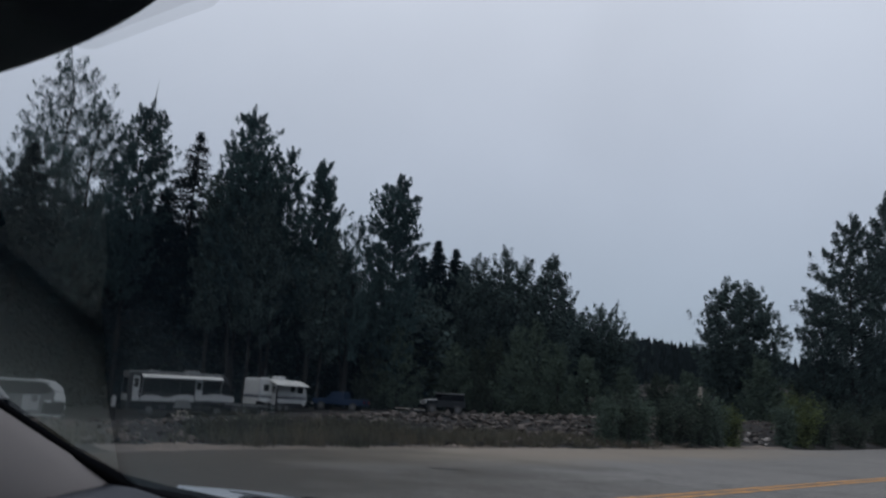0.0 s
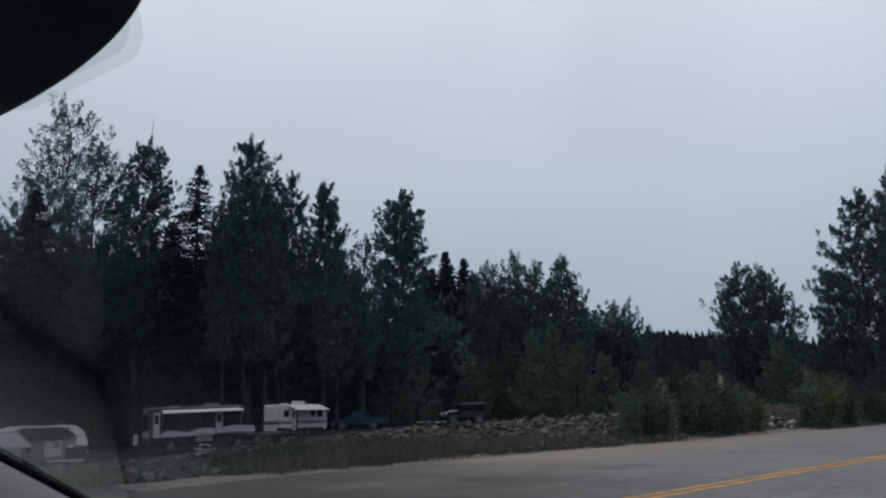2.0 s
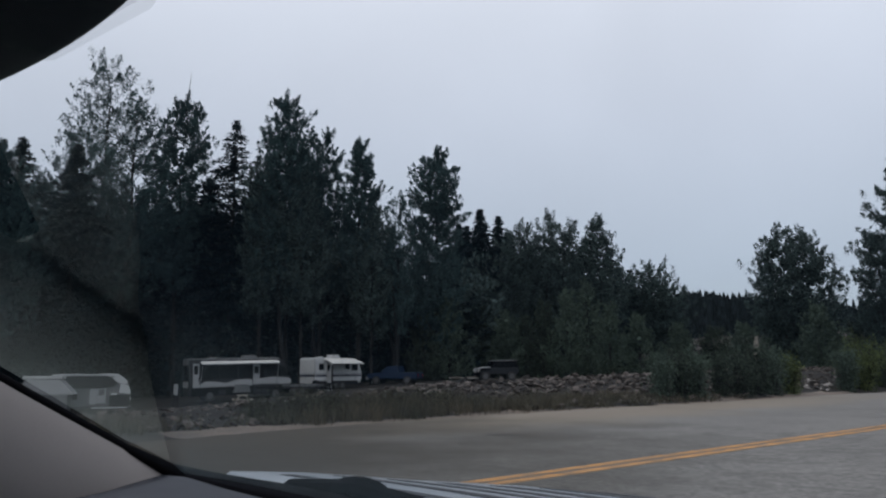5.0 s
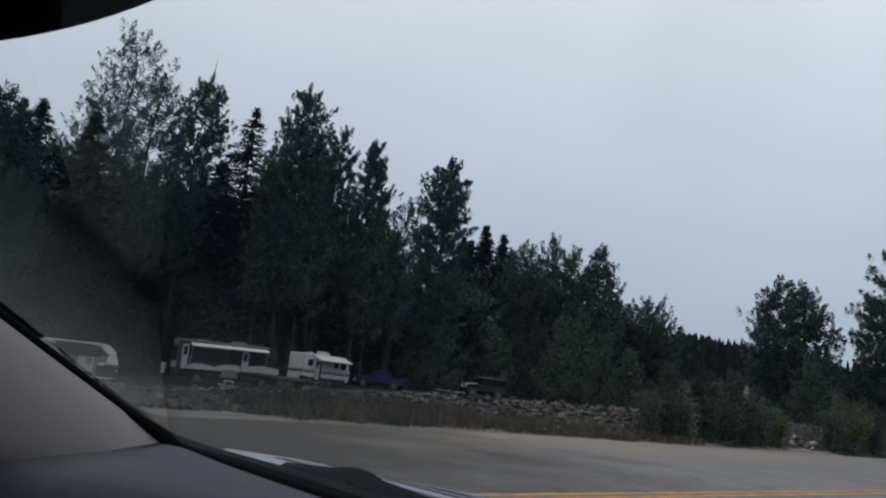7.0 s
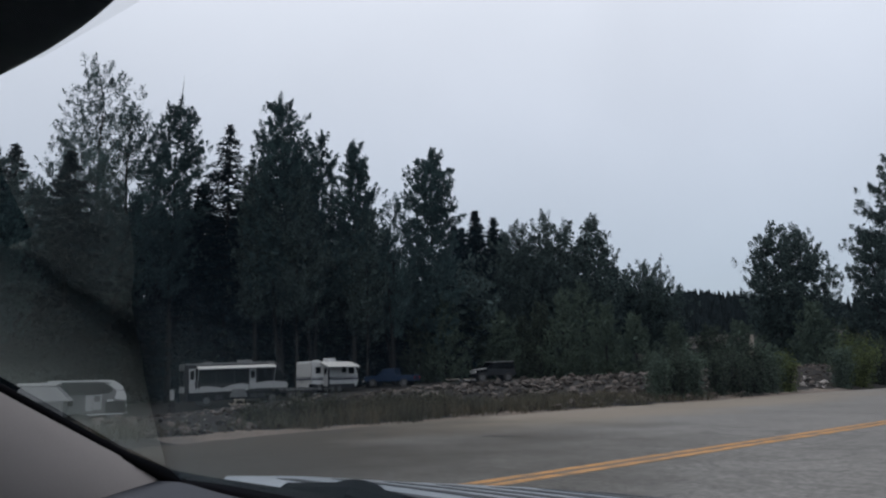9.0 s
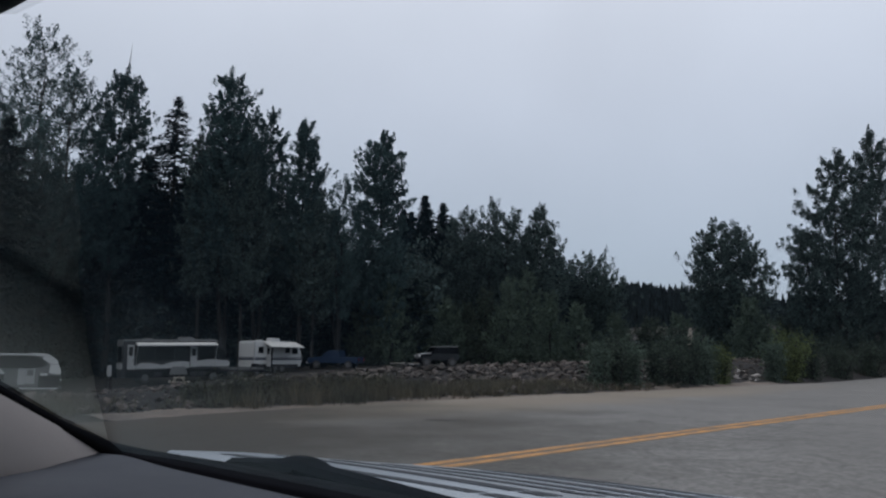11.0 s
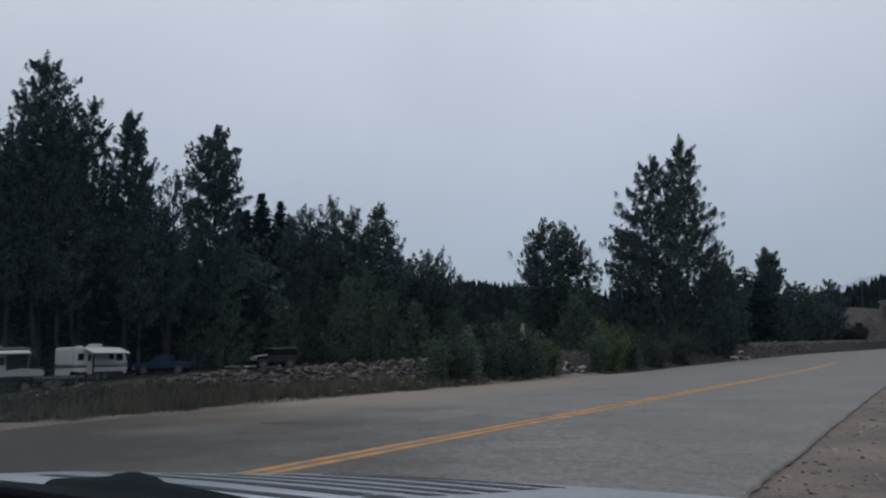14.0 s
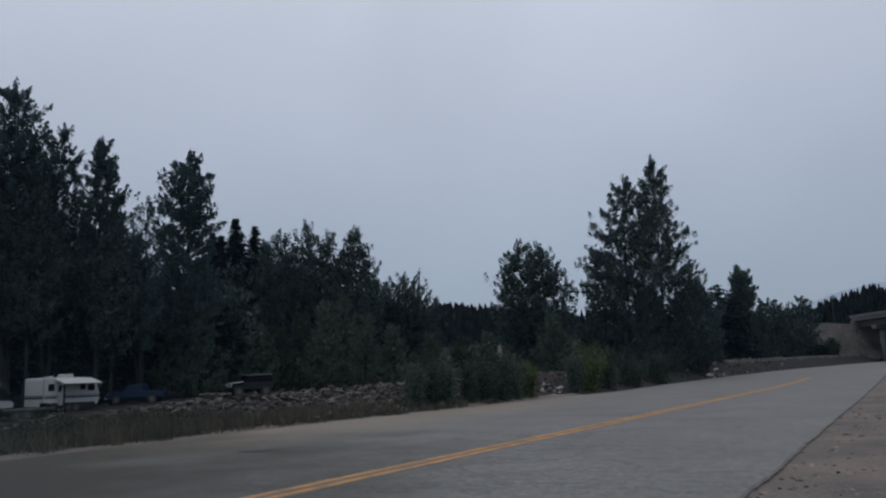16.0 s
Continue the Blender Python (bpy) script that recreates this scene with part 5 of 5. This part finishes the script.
car = tagged(new("car"), "parked car with grey dashboard, beige pillar trim and pale bonnet", "car")
XL, XR = -1.2, 0.32
gv, gf = [], []
for j in range(9):
    y = 0.56 - 0.62 * j / 8
    for i in range(13):
        x = XL + 0.02 + 0.06 * j / 8 + (XR - XL - 0.04 - 0.12 * j / 8) * i / 12
        gv.append(on_glass(x, y, -0.010))
    if j:
        gf += [((j - 1) * 13 + i, (j - 1) * 13 + i + 1, j * 13 + i + 1, j * 13 + i) for i in range(12)]
ws = link_mesh("windscreen", gv, gf, M_GLASS, car, "clear slightly hazy windscreen", True)
ws.visible_shadow = False
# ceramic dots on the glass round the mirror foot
EYE = Vector((0, 0, EYE_H))
m_dir = Vector((-math.sin(radians(76)) * math.cos(radians(25)), math.cos(radians(76)) * math.cos(radians(25)), math.sin(radians(25))))
m_right = m_dir.cross(Vector((0, 0, 1))).normalized()
m_up = m_right.cross(m_dir)
def corner(cx, cy, r, a0, a1, n=8):
    return [(cx + r * math.cos(radians(a0 + (a1 - a0) * k / n)), cy + r * math.sin(radians(a0 + (a1 - a0) * k / n))) for k in range(n + 1)]


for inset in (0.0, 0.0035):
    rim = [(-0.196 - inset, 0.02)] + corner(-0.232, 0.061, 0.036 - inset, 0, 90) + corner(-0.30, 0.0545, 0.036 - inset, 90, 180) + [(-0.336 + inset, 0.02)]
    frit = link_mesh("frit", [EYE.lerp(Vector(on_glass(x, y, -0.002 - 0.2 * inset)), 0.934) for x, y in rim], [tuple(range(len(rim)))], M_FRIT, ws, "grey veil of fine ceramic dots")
# rear-view mirror in its rounded housing
m_tilt = Matrix.Rotation(radians(31.9), 4, "Z")
m_pose = Matrix.Translation(EYE + m_dir * 0.41 + m_right * -0.047 + m_up * -0.0045) @ Matrix((m_right, m_up, -m_dir)).transposed().to_4x4() @ m_tilt
bm = bmesh.new()
bmesh.ops.create_uvsphere(bm, u_segments=72, v_segments=36, radius=1, matrix=m_pose @ Matrix.Diagonal((0.118, 0.0515, 0.026, 1)))
mirror = part("mirror_housing", bm, M_CASE, car, "black rounded mirror housing", True)
part("mirror_stem", rod(m_pose @ Vector((0.02, 0.03, -0.01)), m_pose @ Vector((0.045, 0.075, -0.02)), 0.012, 10), M_BLACK, mirror)
# rubber seal along the foot and up the pillar
sv, sf = tube([on_glass(0.3, 0.565, 0.0), on_glass(-0.4, 0.575, 0.0), on_glass(-0.95, 0.57, 0.0), on_glass(-1.12, 0.555, -0.004), on_glass(-1.175, 0.52, -0.010), on_glass(-1.18, 0.45, -0.013), on_glass(-1.165, 0.24, -0.014), on_glass(-1.13, -0.06, -0.014)], [0.023, 0.023, 0.021, 0.016, 0.011, 0.007, 0.006, 0.006], 8)
link_mesh("seal", sv, sf, M_RUBBER, car, "black rubber windscreen seal", True)
# dashboard: a long soft-edged shelf
dv, df = [], []
prof = ((0.56, -0.165), (0.535, -0.152), (0.50, -0.148), (0.45, -0.149), (0.42, -0.151), (0.40, -0.152), (0.38, -0.1535), (0.36, -0.155), (0.34, -0.157), (0.32, -0.159), (0.30, -0.162), (0.28, -0.165), (0.26, -0.168), (0.24, -0.171), (0.22, -0.174), (0.20, -0.178), (0.17, -0.186), (0.14, -0.194), (0.10, -0.205), (0.02, -0.25), (-0.01, -0.33), (-0.02, -0.62))
for j, (y, z) in enumerate(prof):
    for i in range(49):
        x = XL - 0.028 + (XR - XL + 0.028) * (i / 48) ** 1.4
        end = math.exp(-((x - XL) / 0.12) ** 2)
        # the corner beside the door dips towards the seat, the instrument side falls away
        rise = -float(np.interp(y, [0.20, 0.28, 0.36, 0.42, 0.50], [0.095, 0.072, 0.045, 0.030, 0.012])) * math.exp(-((x - XL + 0.028) / 0.10) ** 2)
        fall = min(1.0, max(0.0, (min(0.43, 0.262 + max(0.0, x + 0.95) * 0.65) - y) / 0.11))
        rise -= 0.085 * fall * fall * (3 - 2 * fall) * min(1.0, max(0.0, (x + 1.17) / 0.12))
        dv.append((x, y, EYE_H + z + 0.012 * end + rise + 0.012 * math.exp(-((x + 0.95) / 0.16) ** 2 - ((y - 0.3) / 0.12) ** 2)))
    if j:
        df += [((j - 1) * 49 + i, (j - 1) * 49 + i + 1, j * 49 + i + 1, j * 49 + i) for i in range(48)]
# black strip added so the pane mirrors less of the lit dash
bm = outline([(0.515, -0.152), (0.568, -0.162), (0.568, -0.150), (0.545, -0.140), (0.520, -0.143)], XL + 0.06, XR - 0.02, 0.003)
part("defroster_strip", bm, M_BLACK, car, "added black strip along the foot of the windscreen").location.z = EYE_H
link_mesh("dashboard", dv, df, M_DASH, car, "dark slate-grey moulded dashboard", True)
# pillar trim on the driver's side
pv, pf = [], []
for j, y in enumerate(np.linspace(0.54, -0.10, 12)):
    gx_ = -1.185 + 0.06 * (0.54 - y)
    g = Vector(on_glass(gx_, float(y), -0.018))
    for dx, dy, dz in ((0.004, 0.006, 0.004), (0.010, -0.012, -0.012), (0.004, -0.055, -0.040), (-0.012, -0.095, -0.085), (-0.04, -0.115, -0.115), (-0.10, -0.12, -0.12), (-0.10, 0.02, 0.0)):
        pv.append((g.x + dx, g.y + dy, g.z + dz))
    if j:
        pf += [((j - 1) * 7 + k, (j - 1) * 7 + k + 1, j * 7 + k + 1, j * 7 + k) for k in range(6)]
link_mesh("pillar_trim", pv, pf, M_TRIM, car, "warm grey plastic pillar trim", True)
# door top and side below the window, closing the side
part("door_panel", box(XL - 0.10, XL - 0.03, -1.2, 0.42, EYE_H - 1.0, EYE_H - 0.13, 0.02), M_TRIM, car)
part("door_panel", box(XR + 0.03, XR + 0.10, -1.2, 0.45, EYE_H - 1.0, EYE_H - 0.10, 0.02), M_TRIM, car)
# added out of view: the pane mirrors this black, not the bright road
part("door_sill", box(XL - 0.045, XL - 0.033, -1.0, 0.115, EYE_H - 0.26, EYE_H - 0.04, 0.004), M_BLACK, car, "unseen black panel darkening the windscreen reflection")
part("sail_panel", outline([(0.12, -0.26), (0.46, -0.26), (0.50, -0.13), (0.26, -0.09), (0.12, -0.05)], XL - 0.045, XL - 0.033, 0.004), M_TRIM, car, "warm grey corner panel").location.z = EYE_H
part("pillar_trim", box(XR - 0.02, XR + 0.08, 0.30, 0.46, EYE_H - 0.2, EYE_H - 0.02, 0.03), M_TRIM, car)
part("headliner", box(XL - 0.02, XR + 0.02, -1.6, 0.03, EYE_H + 0.185, EYE_H + 0.22, 0.01), M_LINER, car)
part("roof_panel", box(XL - 0.05, XR + 0.05, -1.6, 0.02, EYE_H + 0.225, EYE_H + 0.25, 0.01), M_HOOD, car)
part("rear_panel", box(XL - 0.1, XR + 0.1, -1.7, -1.6, EYE_H - 1.0, EYE_H + 0.22, 0.02), M_LINER, car)
part("centre_pillar", box(XL - 0.10, XL - 0.02, -1.25, -1.0, EYE_H - 0.2, EYE_H + 0.2, 0.02), M_TRIM, car)
part("centre_pillar", box(XR + 0.02, XR + 0.10, -1.25, -1.0, EYE_H - 0.2, EYE_H + 0.2, 0.02), M_TRIM, car)
part("floor_pan", box(XL - 0.1, XR + 0.1, -1.7, 0.6, EYE_H - 1.05, EYE_H - 1.0, 0.01), M_LINER, car)
for x0 in (XL + 0.1, XR - 0.66):
    seat = part("seat", outline([(-0.95, -0.75), (-0.30, -0.75), (-0.28, -0.62), (-0.85, -0.66)], x0, x0 + 0.56, 0.04), M_LINER, car)
    seat.location.z = EYE_H
# cowl, bonnet with its dark louvres
cv_, cf_ = [], []
hood_prof = ((0.61, -0.166), (0.63, -0.154), (0.77, -0.168), (1.03, -0.206), (1.33, -0.246), (1.58, -0.283), (1.73, -0.312), (1.775, -0.35), (1.79, -0.6))
for j, (y, z) in enumerate(hood_prof):
    for i in range(21):
        u = i / 20
        x = XL - 0.01 + (XR - XL + 0.02) * u
        cv_.append((x, y - 0.10 * (abs(2 * u - 1) ** 3) * (y > 1.5), EYE_H + z + 0.012 * (1 - (2 * u - 1) ** 2)))
    if j:
        cf_ += [((j - 1) * 21 + i, (j - 1) * 21 + i + 1, j * 21 + i + 1, j * 21 + i) for i in range(20)]
hood = link_mesh("bonnet", cv_, cf_, M_HOOD, car, "pale silver-blue glossy bonnet", True)


def hood_z(x, y):
    u = (x - XL + 0.01) / (XR - XL + 0.02)
    return EYE_H + float(np.interp(y, [p[0] for p in hood_prof], [p[1] for p in hood_prof])) + 0.012 * (1 - (2 * u - 1) ** 2)


for ya, yb, w in ((0.675, 0.658, 0.014), (0.775, 0.742, 0.018), (0.89, 0.85, 0.023), (1.01, 0.955, 0.028), (1.15, 1.08, 0.033), (1.30, 1.22, 0.038), (1.47, 1.37, 0.044)):
    cut = -0.575 - 0.13 * (yb - 0.66)
    for x0, x1 in ((-1.12, cut), (cut + 0.012, cut + 0.052)):
        lv, lf = [], []
        for j, x in enumerate(np.linspace(x0, x1, 14)):
            for dy, dz in ((-w, 0.0), (-w, 0.0009), (w, 0.0009), (w, 0.0)):
                yy = yb + (ya - yb) * (cut - float(x)) / 0.27 * (0.4 if x < cut - 0.27 else 1.0) + (0.6 * (ya - yb) if x < cut - 0.27 else 0.0) + dy
                lv.append((float(x), yy, hood_z(float(x), yy) + dz))
            if j:
                lf += [((j - 1) * 4 + k, (j - 1) * 4 + k + 1, j * 4 + k + 1, j * 4 + k) for k in range(3)]
        link_mesh("louvre", lv, lf, M_LOUVRE, hood, "dark louvre strip")
part("cowl", outline([(0.565, -0.185), (0.66, -0.185), (0.66, -0.172), (0.60, -0.160), (0.565, -0.163)], XL + 0.18, XR - 0.05, 0.003), M_BLACK, car).location.z = EYE_H
for x0, x1 in ((-0.84, -0.22), (-0.18, 0.28)):
    wiper = part("wiper", rod((x0, 0.615, EYE_H - 0.143), (x1, 0.600, EYE_H - 0.172), 0.013, 8), M_BLACK, car)
    part("arm_root", rod((x0 - 0.17, 0.622, EYE_H - 0.162), (x0, 0.617, EYE_H - 0.146), 0.016, 8), M_BLACK, wiper)
    bm = bmesh.new()
    bmesh.ops.create_uvsphere(bm, u_segments=16, v_segments=10, radius=1, matrix=Matrix.Translation((x0 - 0.03, 0.642, EYE_H - 0.154)) @ Matrix.Diagonal((0.060, 0.028, 0.022, 1)))
    part("pivot_cap", bm, M_BLACK, wiper, "dark plastic pivot cap", smooth=True)
    part("blade", rod((x0 + 0.06, 0.585, EYE_H - 0.156), (x1 + 0.05, 0.575, EYE_H - 0.176), 0.008, 6), M_RUBBER, wiper)
# outer skin: doors, tail, lamps
for sx, out in ((XL - 0.10, -1), (XR + 0.10, 1)):
    side = part("door", box(min(sx, sx + 0.05 * out), max(sx, sx + 0.05 * out), -0.98, 0.46, EYE_H - 0.98, EYE_H - 0.15, 0.02), M_HOOD, car, "pale front door")
    part("door_handle", box(min(sx + 0.05 * out, sx + 0.08 * out), max(sx + 0.05 * out, sx + 0.08 * out), -0.85, -0.68, EYE_H - 0.34, EYE_H - 0.30, 0.008), M_BLACK, side)
    part("rear_quarter", box(min(sx, sx + 0.05 * out), max(sx, sx + 0.05 * out), -1.70, -1.0, EYE_H - 0.90, EYE_H - 0.15, 0.02), M_HOOD, car)
    part("roof_rail", box(min(sx, sx + 0.04 * out), max(sx, sx + 0.04 * out), -1.6, 0.0, EYE_H + 0.19, EYE_H + 0.25, 0.015), M_HOOD, car)
    part("headlight", box(min(sx - 0.05 * out, sx - 0.3 * out), max(sx - 0.05 * out, sx - 0.3 * out), 1.62, 1.76, EYE_H - 0.62, EYE_H - 0.45, 0.03), M_CLEAR, car)
    part("tail_light", box(min(sx - 0.02 * out, sx - 0.16 * out), max(sx - 0.02 * out, sx - 0.16 * out), -1.76, -1.70, EYE_H - 0.55, EYE_H - 0.25, 0.02), M_LAMP, car)
part("tailgate", box(XL - 0.06, XR + 0.06, -1.76, -1.71, EYE_H - 0.85, EYE_H + 0.2, 0.03), M_HOOD, car)
part("rear_bumper", box(XL - 0.08, XR + 0.08, -1.84, -1.74, EYE_H - 0.98, EYE_H - 0.78, 0.03), M_BLACK, car)
part("front_bumper", box(XL - 0.04, XR + 0.04, 1.74, 1.86, EYE_H - 0.98, EYE_H - 0.74, 0.04), M_BLACK, car)
part("front_grille", box(XL + 0.05, XR - 0.05, 1.70, 1.78, EYE_H - 0.85, EYE_H - 0.42, 0.03), M_BLACK, car)
for sx in (XL - 0.02, XR - 0.10):
    part("wing", box(sx, sx + 0.12, 0.5, 1.66, EYE_H - 0.85, EYE_H - 0.36, 0.04), M_HOOD, car)
for sx in (XL + 0.08, XR - 0.08):
    for y in (1.1, -1.45):
        t = part("wheel", rod((sx - 0.11, y, 0.34), (sx + 0.11, y, 0.34), 0.35, 20), M_TYRE, car)
        part("rim", rod((sx - 0.115, y, 0.34), (sx + 0.115, y, 0.34), 0.2, 14), M_RIM, t)
part("chassis", box(XL + 0.1, XR - 0.1, -1.7, 1.6, 0.22, 0.36, 0.03), M_BLACK, car)


# ---- rocks, weeds and cracks: last ----
def rock_mesh(seed, subdiv=1, material=M_ROCK):
    rng = random.Random(seed)
    bm = bmesh.new()
    bmesh.ops.create_icosphere(bm, subdivisions=subdiv, radius=0.5)
    sc = (rng.uniform(0.85, 1.4), rng.uniform(0.55, 0.95), rng.uniform(0.32, 0.6))
    for v in bm.verts:
        k = 1 + 0.9 * noise.noise(v.co * 2.9 + Vector((seed * 3.1, 0, 0)))
        v.co = Vector((v.co.x * sc[0] * k, v.co.y * sc[1] * k, v.co.z * sc[2] * k))
    me = bpy.data.meshes.new("rock")
    bm.to_mesh(me)
    bm.free()
    me.materials.append(material)
    return me


rocks = [rock_mesh(s) for s in range(9)]
pale_rocks = [rock_mesh(s, 1, M_ROCK_P) for s in range(5)]
rng = np.random.default_rng(5)
bank = tagged(new("rock_bank"), "bank of broken grey rocks between road and lot", "rock bank", "", "structure")
count = 0
while count < 300:
    far, gap = count >= 238, count >= 280
    y = rng.uniform(74, 105) if far else rng.uniform(5, 44)
    x = rng.uniform(-22.4, -17.8) + float(bend(y))
    if 238 <= count < 272:
        x, y, _ = at(rng.uniform(10.6, 13.6), rng.uniform(80.0, 92.0))
    if gap:
        x, y, _ = at(rng.uniform(22.0, 23.4), rng.uniform(45.5, 50.0))
    if not far and rng.uniform() > np.interp(y, [5, 6.5, 10.2, 11.2, 16.5, 20, 40, 48], [0.2, 0.9, 0.9, 0.25, 0.35, 1, 1, 0.6]) * np.interp(x, [-23, -21.5, -19, -18], [1, 1, 0.75 if y > 20 or y < 10 else 0.15, 0.25]):
        continue
    s = float(rng.lognormal(-0.95 if far and not gap else -1.25 if gap else -2.0, 0.4))
    s *= 0.6 if y < 11 else 1.0
    ob = new("rock", pale_rocks[count % 5] if far else rocks[int(rng.integers(0, 9))])
    ob.parent = bank
    ob.matrix_basis = pose(x, y, float(z_ground(x, y)) + 0.20 * s, *rng.uniform(-30, 30, 2), rng.uniform(0, 360)) @ Matrix.Scale(min(s, 0.55), 4)
    count += 1
# smaller stones
sv, sf = [], []
base = [np.array([v.co[:] for v in m.vertices]) for m in rocks]
faces = [np.array([p.vertices[:] for p in m.polygons]) for m in rocks]
off = 0
stones = []
for k in range(7000):
    y = rng.uniform(50, 120) if k > 5400 else rng.uniform(5, 54)
    x = rng.uniform(-23.6, -17.2) + float(bend(min(y, 160)))
    if rng.uniform() > np.interp(y, [4, 6.5, 10.2, 11.2, 16, 20, 40, 44, 68, 74, 90, 130], [0.2, 0.8, 0.8, 0.2, 0.4, 1, 1, 0.3, 0.3, 0.9, 0.9, 0.7]):
        continue
    if 34 < y < 70 and x > -18.6:
        continue
    s = min(0.45, float(rng.lognormal(-1.7, 0.45))) * (0.7 if y < 11 else 1.0)
    m = int(rng.integers(0, 9))
    a = rng.uniform(0, 6.28)
    rot = np.array([[math.cos(a), -math.sin(a), 0], [math.sin(a), math.cos(a), 0], [0, 0, 1]])
    c, q = math.cos(rng.normal(0, 0.5)), rng.normal(0, 0.45)
    tilt = np.array([[math.cos(q), 0, math.sin(q)], [0, 1, 0], [-math.sin(q), 0, math.cos(q)]])
    v = base[m] @ tilt.T @ rot.T * s * c + np.array([x, y, float(z_ground(x, y)) + 0.22 * s])
    sv.append(v)
    sf.append(faces[m] + off)
    off += len(v)
st = link_mesh("stones", np.concatenate(sv), np.concatenate(sf).tolist(), M_ROCKS)
st.parent = bank
tagged(st, "small grey stones", kind="stuff")
# gravel on the near shoulder
sv, sf, off = [], [], 0
for k in range(5200):
    x, y = rng.uniform(ROAD_R - 0.15, 6), 4.5 + 30 * rng.uniform() ** 1.5
    if y < 2.4 and x < 0.6:
        continue
    s = min(0.085, float(rng.lognormal(-3.65, 0.55)))
    m = int(rng.integers(0, 9))
    v = base[m] * s + np.array([x, y, float(z_ground(x, y)) + 0.1 * s])
    sv.append(v)
    sf.append(faces[m] + off)
    off += len(v)
gr = link_mesh("gravel", np.concatenate(sv), np.concatenate(sf).tolist(), M_GRIT)
tagged(gr, "loose gravel on the brown road shoulder", "gravel", "", "stuff")
# dry grass and weeds at the foot of the bank
blades = []
for k in range(1900):
    y = rng.uniform(-2, 34) if k < 1750 else rng.uniform(34, 100)
    tall_strip = 10.8 < y < 17.8
    x = (rng.uniform(-19.5, -16.9 + 0.5 * noise.noise((y * 0.8, 0.3, 2.0))) if tall_strip else rng.normal(-17.9, 0.45)) + float(bend(min(y, 160)))
    if x > ROAD_L + 1.2 or rng.uniform() > np.interp(y, [-2, 6, 7.0, 10, 11.0, 17.2, 18.2, 24, 30, 36, 100], [0.7, 0.5, 0.12, 0.12, 1.0, 1.0, 0.8, 0.5, 0.25, 0.2, 0.25]):
        continue
    z = float(z_ground(x, y))
    hh = rng.uniform(0.2, 0.58) if tall_strip else rng.uniform(0.15, 0.55) * np.interp(y, [0, 20, 34], [1, 0.9, 0.5])
    for b in range(22):
        bx, by = x + rng.normal(0, 0.16), y + rng.normal(0, 0.16)
        a, ln = rng.uniform(0, 6.28), hh * rng.uniform(0.5, 1.1)
        w = 0.011
        tx, ty = bx + rng.normal(0, 0.3) * ln, by + rng.normal(0, 0.3) * ln
        dx, dy = math.cos(a) * w, math.sin(a) * w
        blades.append([(bx - dx, by - dy, z - 0.03), (bx + dx, by + dy, z - 0.03), (tx + dx * 0.3, ty + dy * 0.3, z + ln), (tx - dx * 0.3, ty - dy * 0.3, z + ln)])
gs = new("dry_grass", quads_mesh("dry_grass", np.array(blades), M_GRASS))
tagged(gs, "tall dry grass and weeds along the bank", "grass", "", "stuff")
# leafy weeds
for n in range(7):
    y = 10.4 + 0.9 * n + rng.uniform(-0.3, 0.3)
    x = -18.5 + rng.uniform(-0.5, 0.4)
    w = shrub(300 + n % 4, rng.uniform(0.35, 0.65), rng.uniform(0.4, 0.8), M_WEED, 0.8, 0.08)
    w.name = "weed"
    w.matrix_basis = pose(x, y, float(z_ground(x, y)))
    tagged(w, "leafy olive-brown weed at the foot of the bank", "weed", "weeds along the bank")
# repair patch and cracks in the asphalt
tagged(link_mesh("road_patch", [(-11.0 + 0.40 * math.cos(a) * (1 + 0.2 * math.sin(3 * a)), 11.7 + 0.30 * math.cos(a) + 0.09 * math.sin(a) * (1 + 0.5 * math.sin(4 * a)), 0.024) for a in np.linspace(0, 6.28, 24, endpoint=False)], [tuple(range(24))], M_TAR), "dark tar patch on the asphalt", "road", "", "structure")


def crack(points, w):
    v, f = [], []
    pts = [Vector((x, y, 0)) for x, y in points]
    fine = []
    for a, b in zip(pts, pts[1:]):
        k = max(2, int((b - a).length / 0.3))
        for i in range(k):
            p = a.lerp(b, i / k)
            fine.append(p + Vector((noise.noise(p * 1.3), noise.noise(p * 1.7 + Vector((5, 0, 0))), 0)) * 0.16)
    for i, p in enumerate(fine):
        d = (fine[min(i + 1, len(fine) - 1)] - fine[max(0, i - 1)]).normalized()
        s = Vector((-d.y, d.x, 0)) * w * (0.6 + 0.8 * abs(noise.noise(p * 3)))
        for q in (p + s, p - s):
            base_z = float(np.interp(q.x, [ROAD_L, -12, LINE_X, -4, ROAD_R], [0, 0.012, 0.03, 0.02, 0.0]))
            v.append((q.x + float(bend(q.y)), q.y, float(z_road(q.y)) + base_z + 0.0045))
        if i:
            f.append((2 * i - 2, 2 * i - 1, 2 * i + 1, 2 * i))
    tagged(link_mesh("road_crack", v, f, M_TAR), "dark tar-filled crack in the asphalt", "road", "", "structure")


crack([(-16, 24), (-12.5, 23.2), (-9, 22.6), (-6.6, 22.3)], 0.04)
crack([(-6.6, 20.6), (-5.0, 20.4), (-3.6, 21.0)], 0.02)
crack([(-13, 13.2), (-11.4, 14.2), (-9.6, 15.4)], 0.02)
crack([(-6.7, 17), (-6.6, 19), (-6.75, 21.5)], 0.03)
crack([(-15, 36), (-10, 34.5), (-6.5, 34)], 0.04)
crack([(-5.2, 9.0), (-4.0, 10.4), (-2.6, 11.0)], 0.012)
crack([(-5.8, 14.0), (-4.2, 14.6), (-2.2, 14.2)], 0.012)
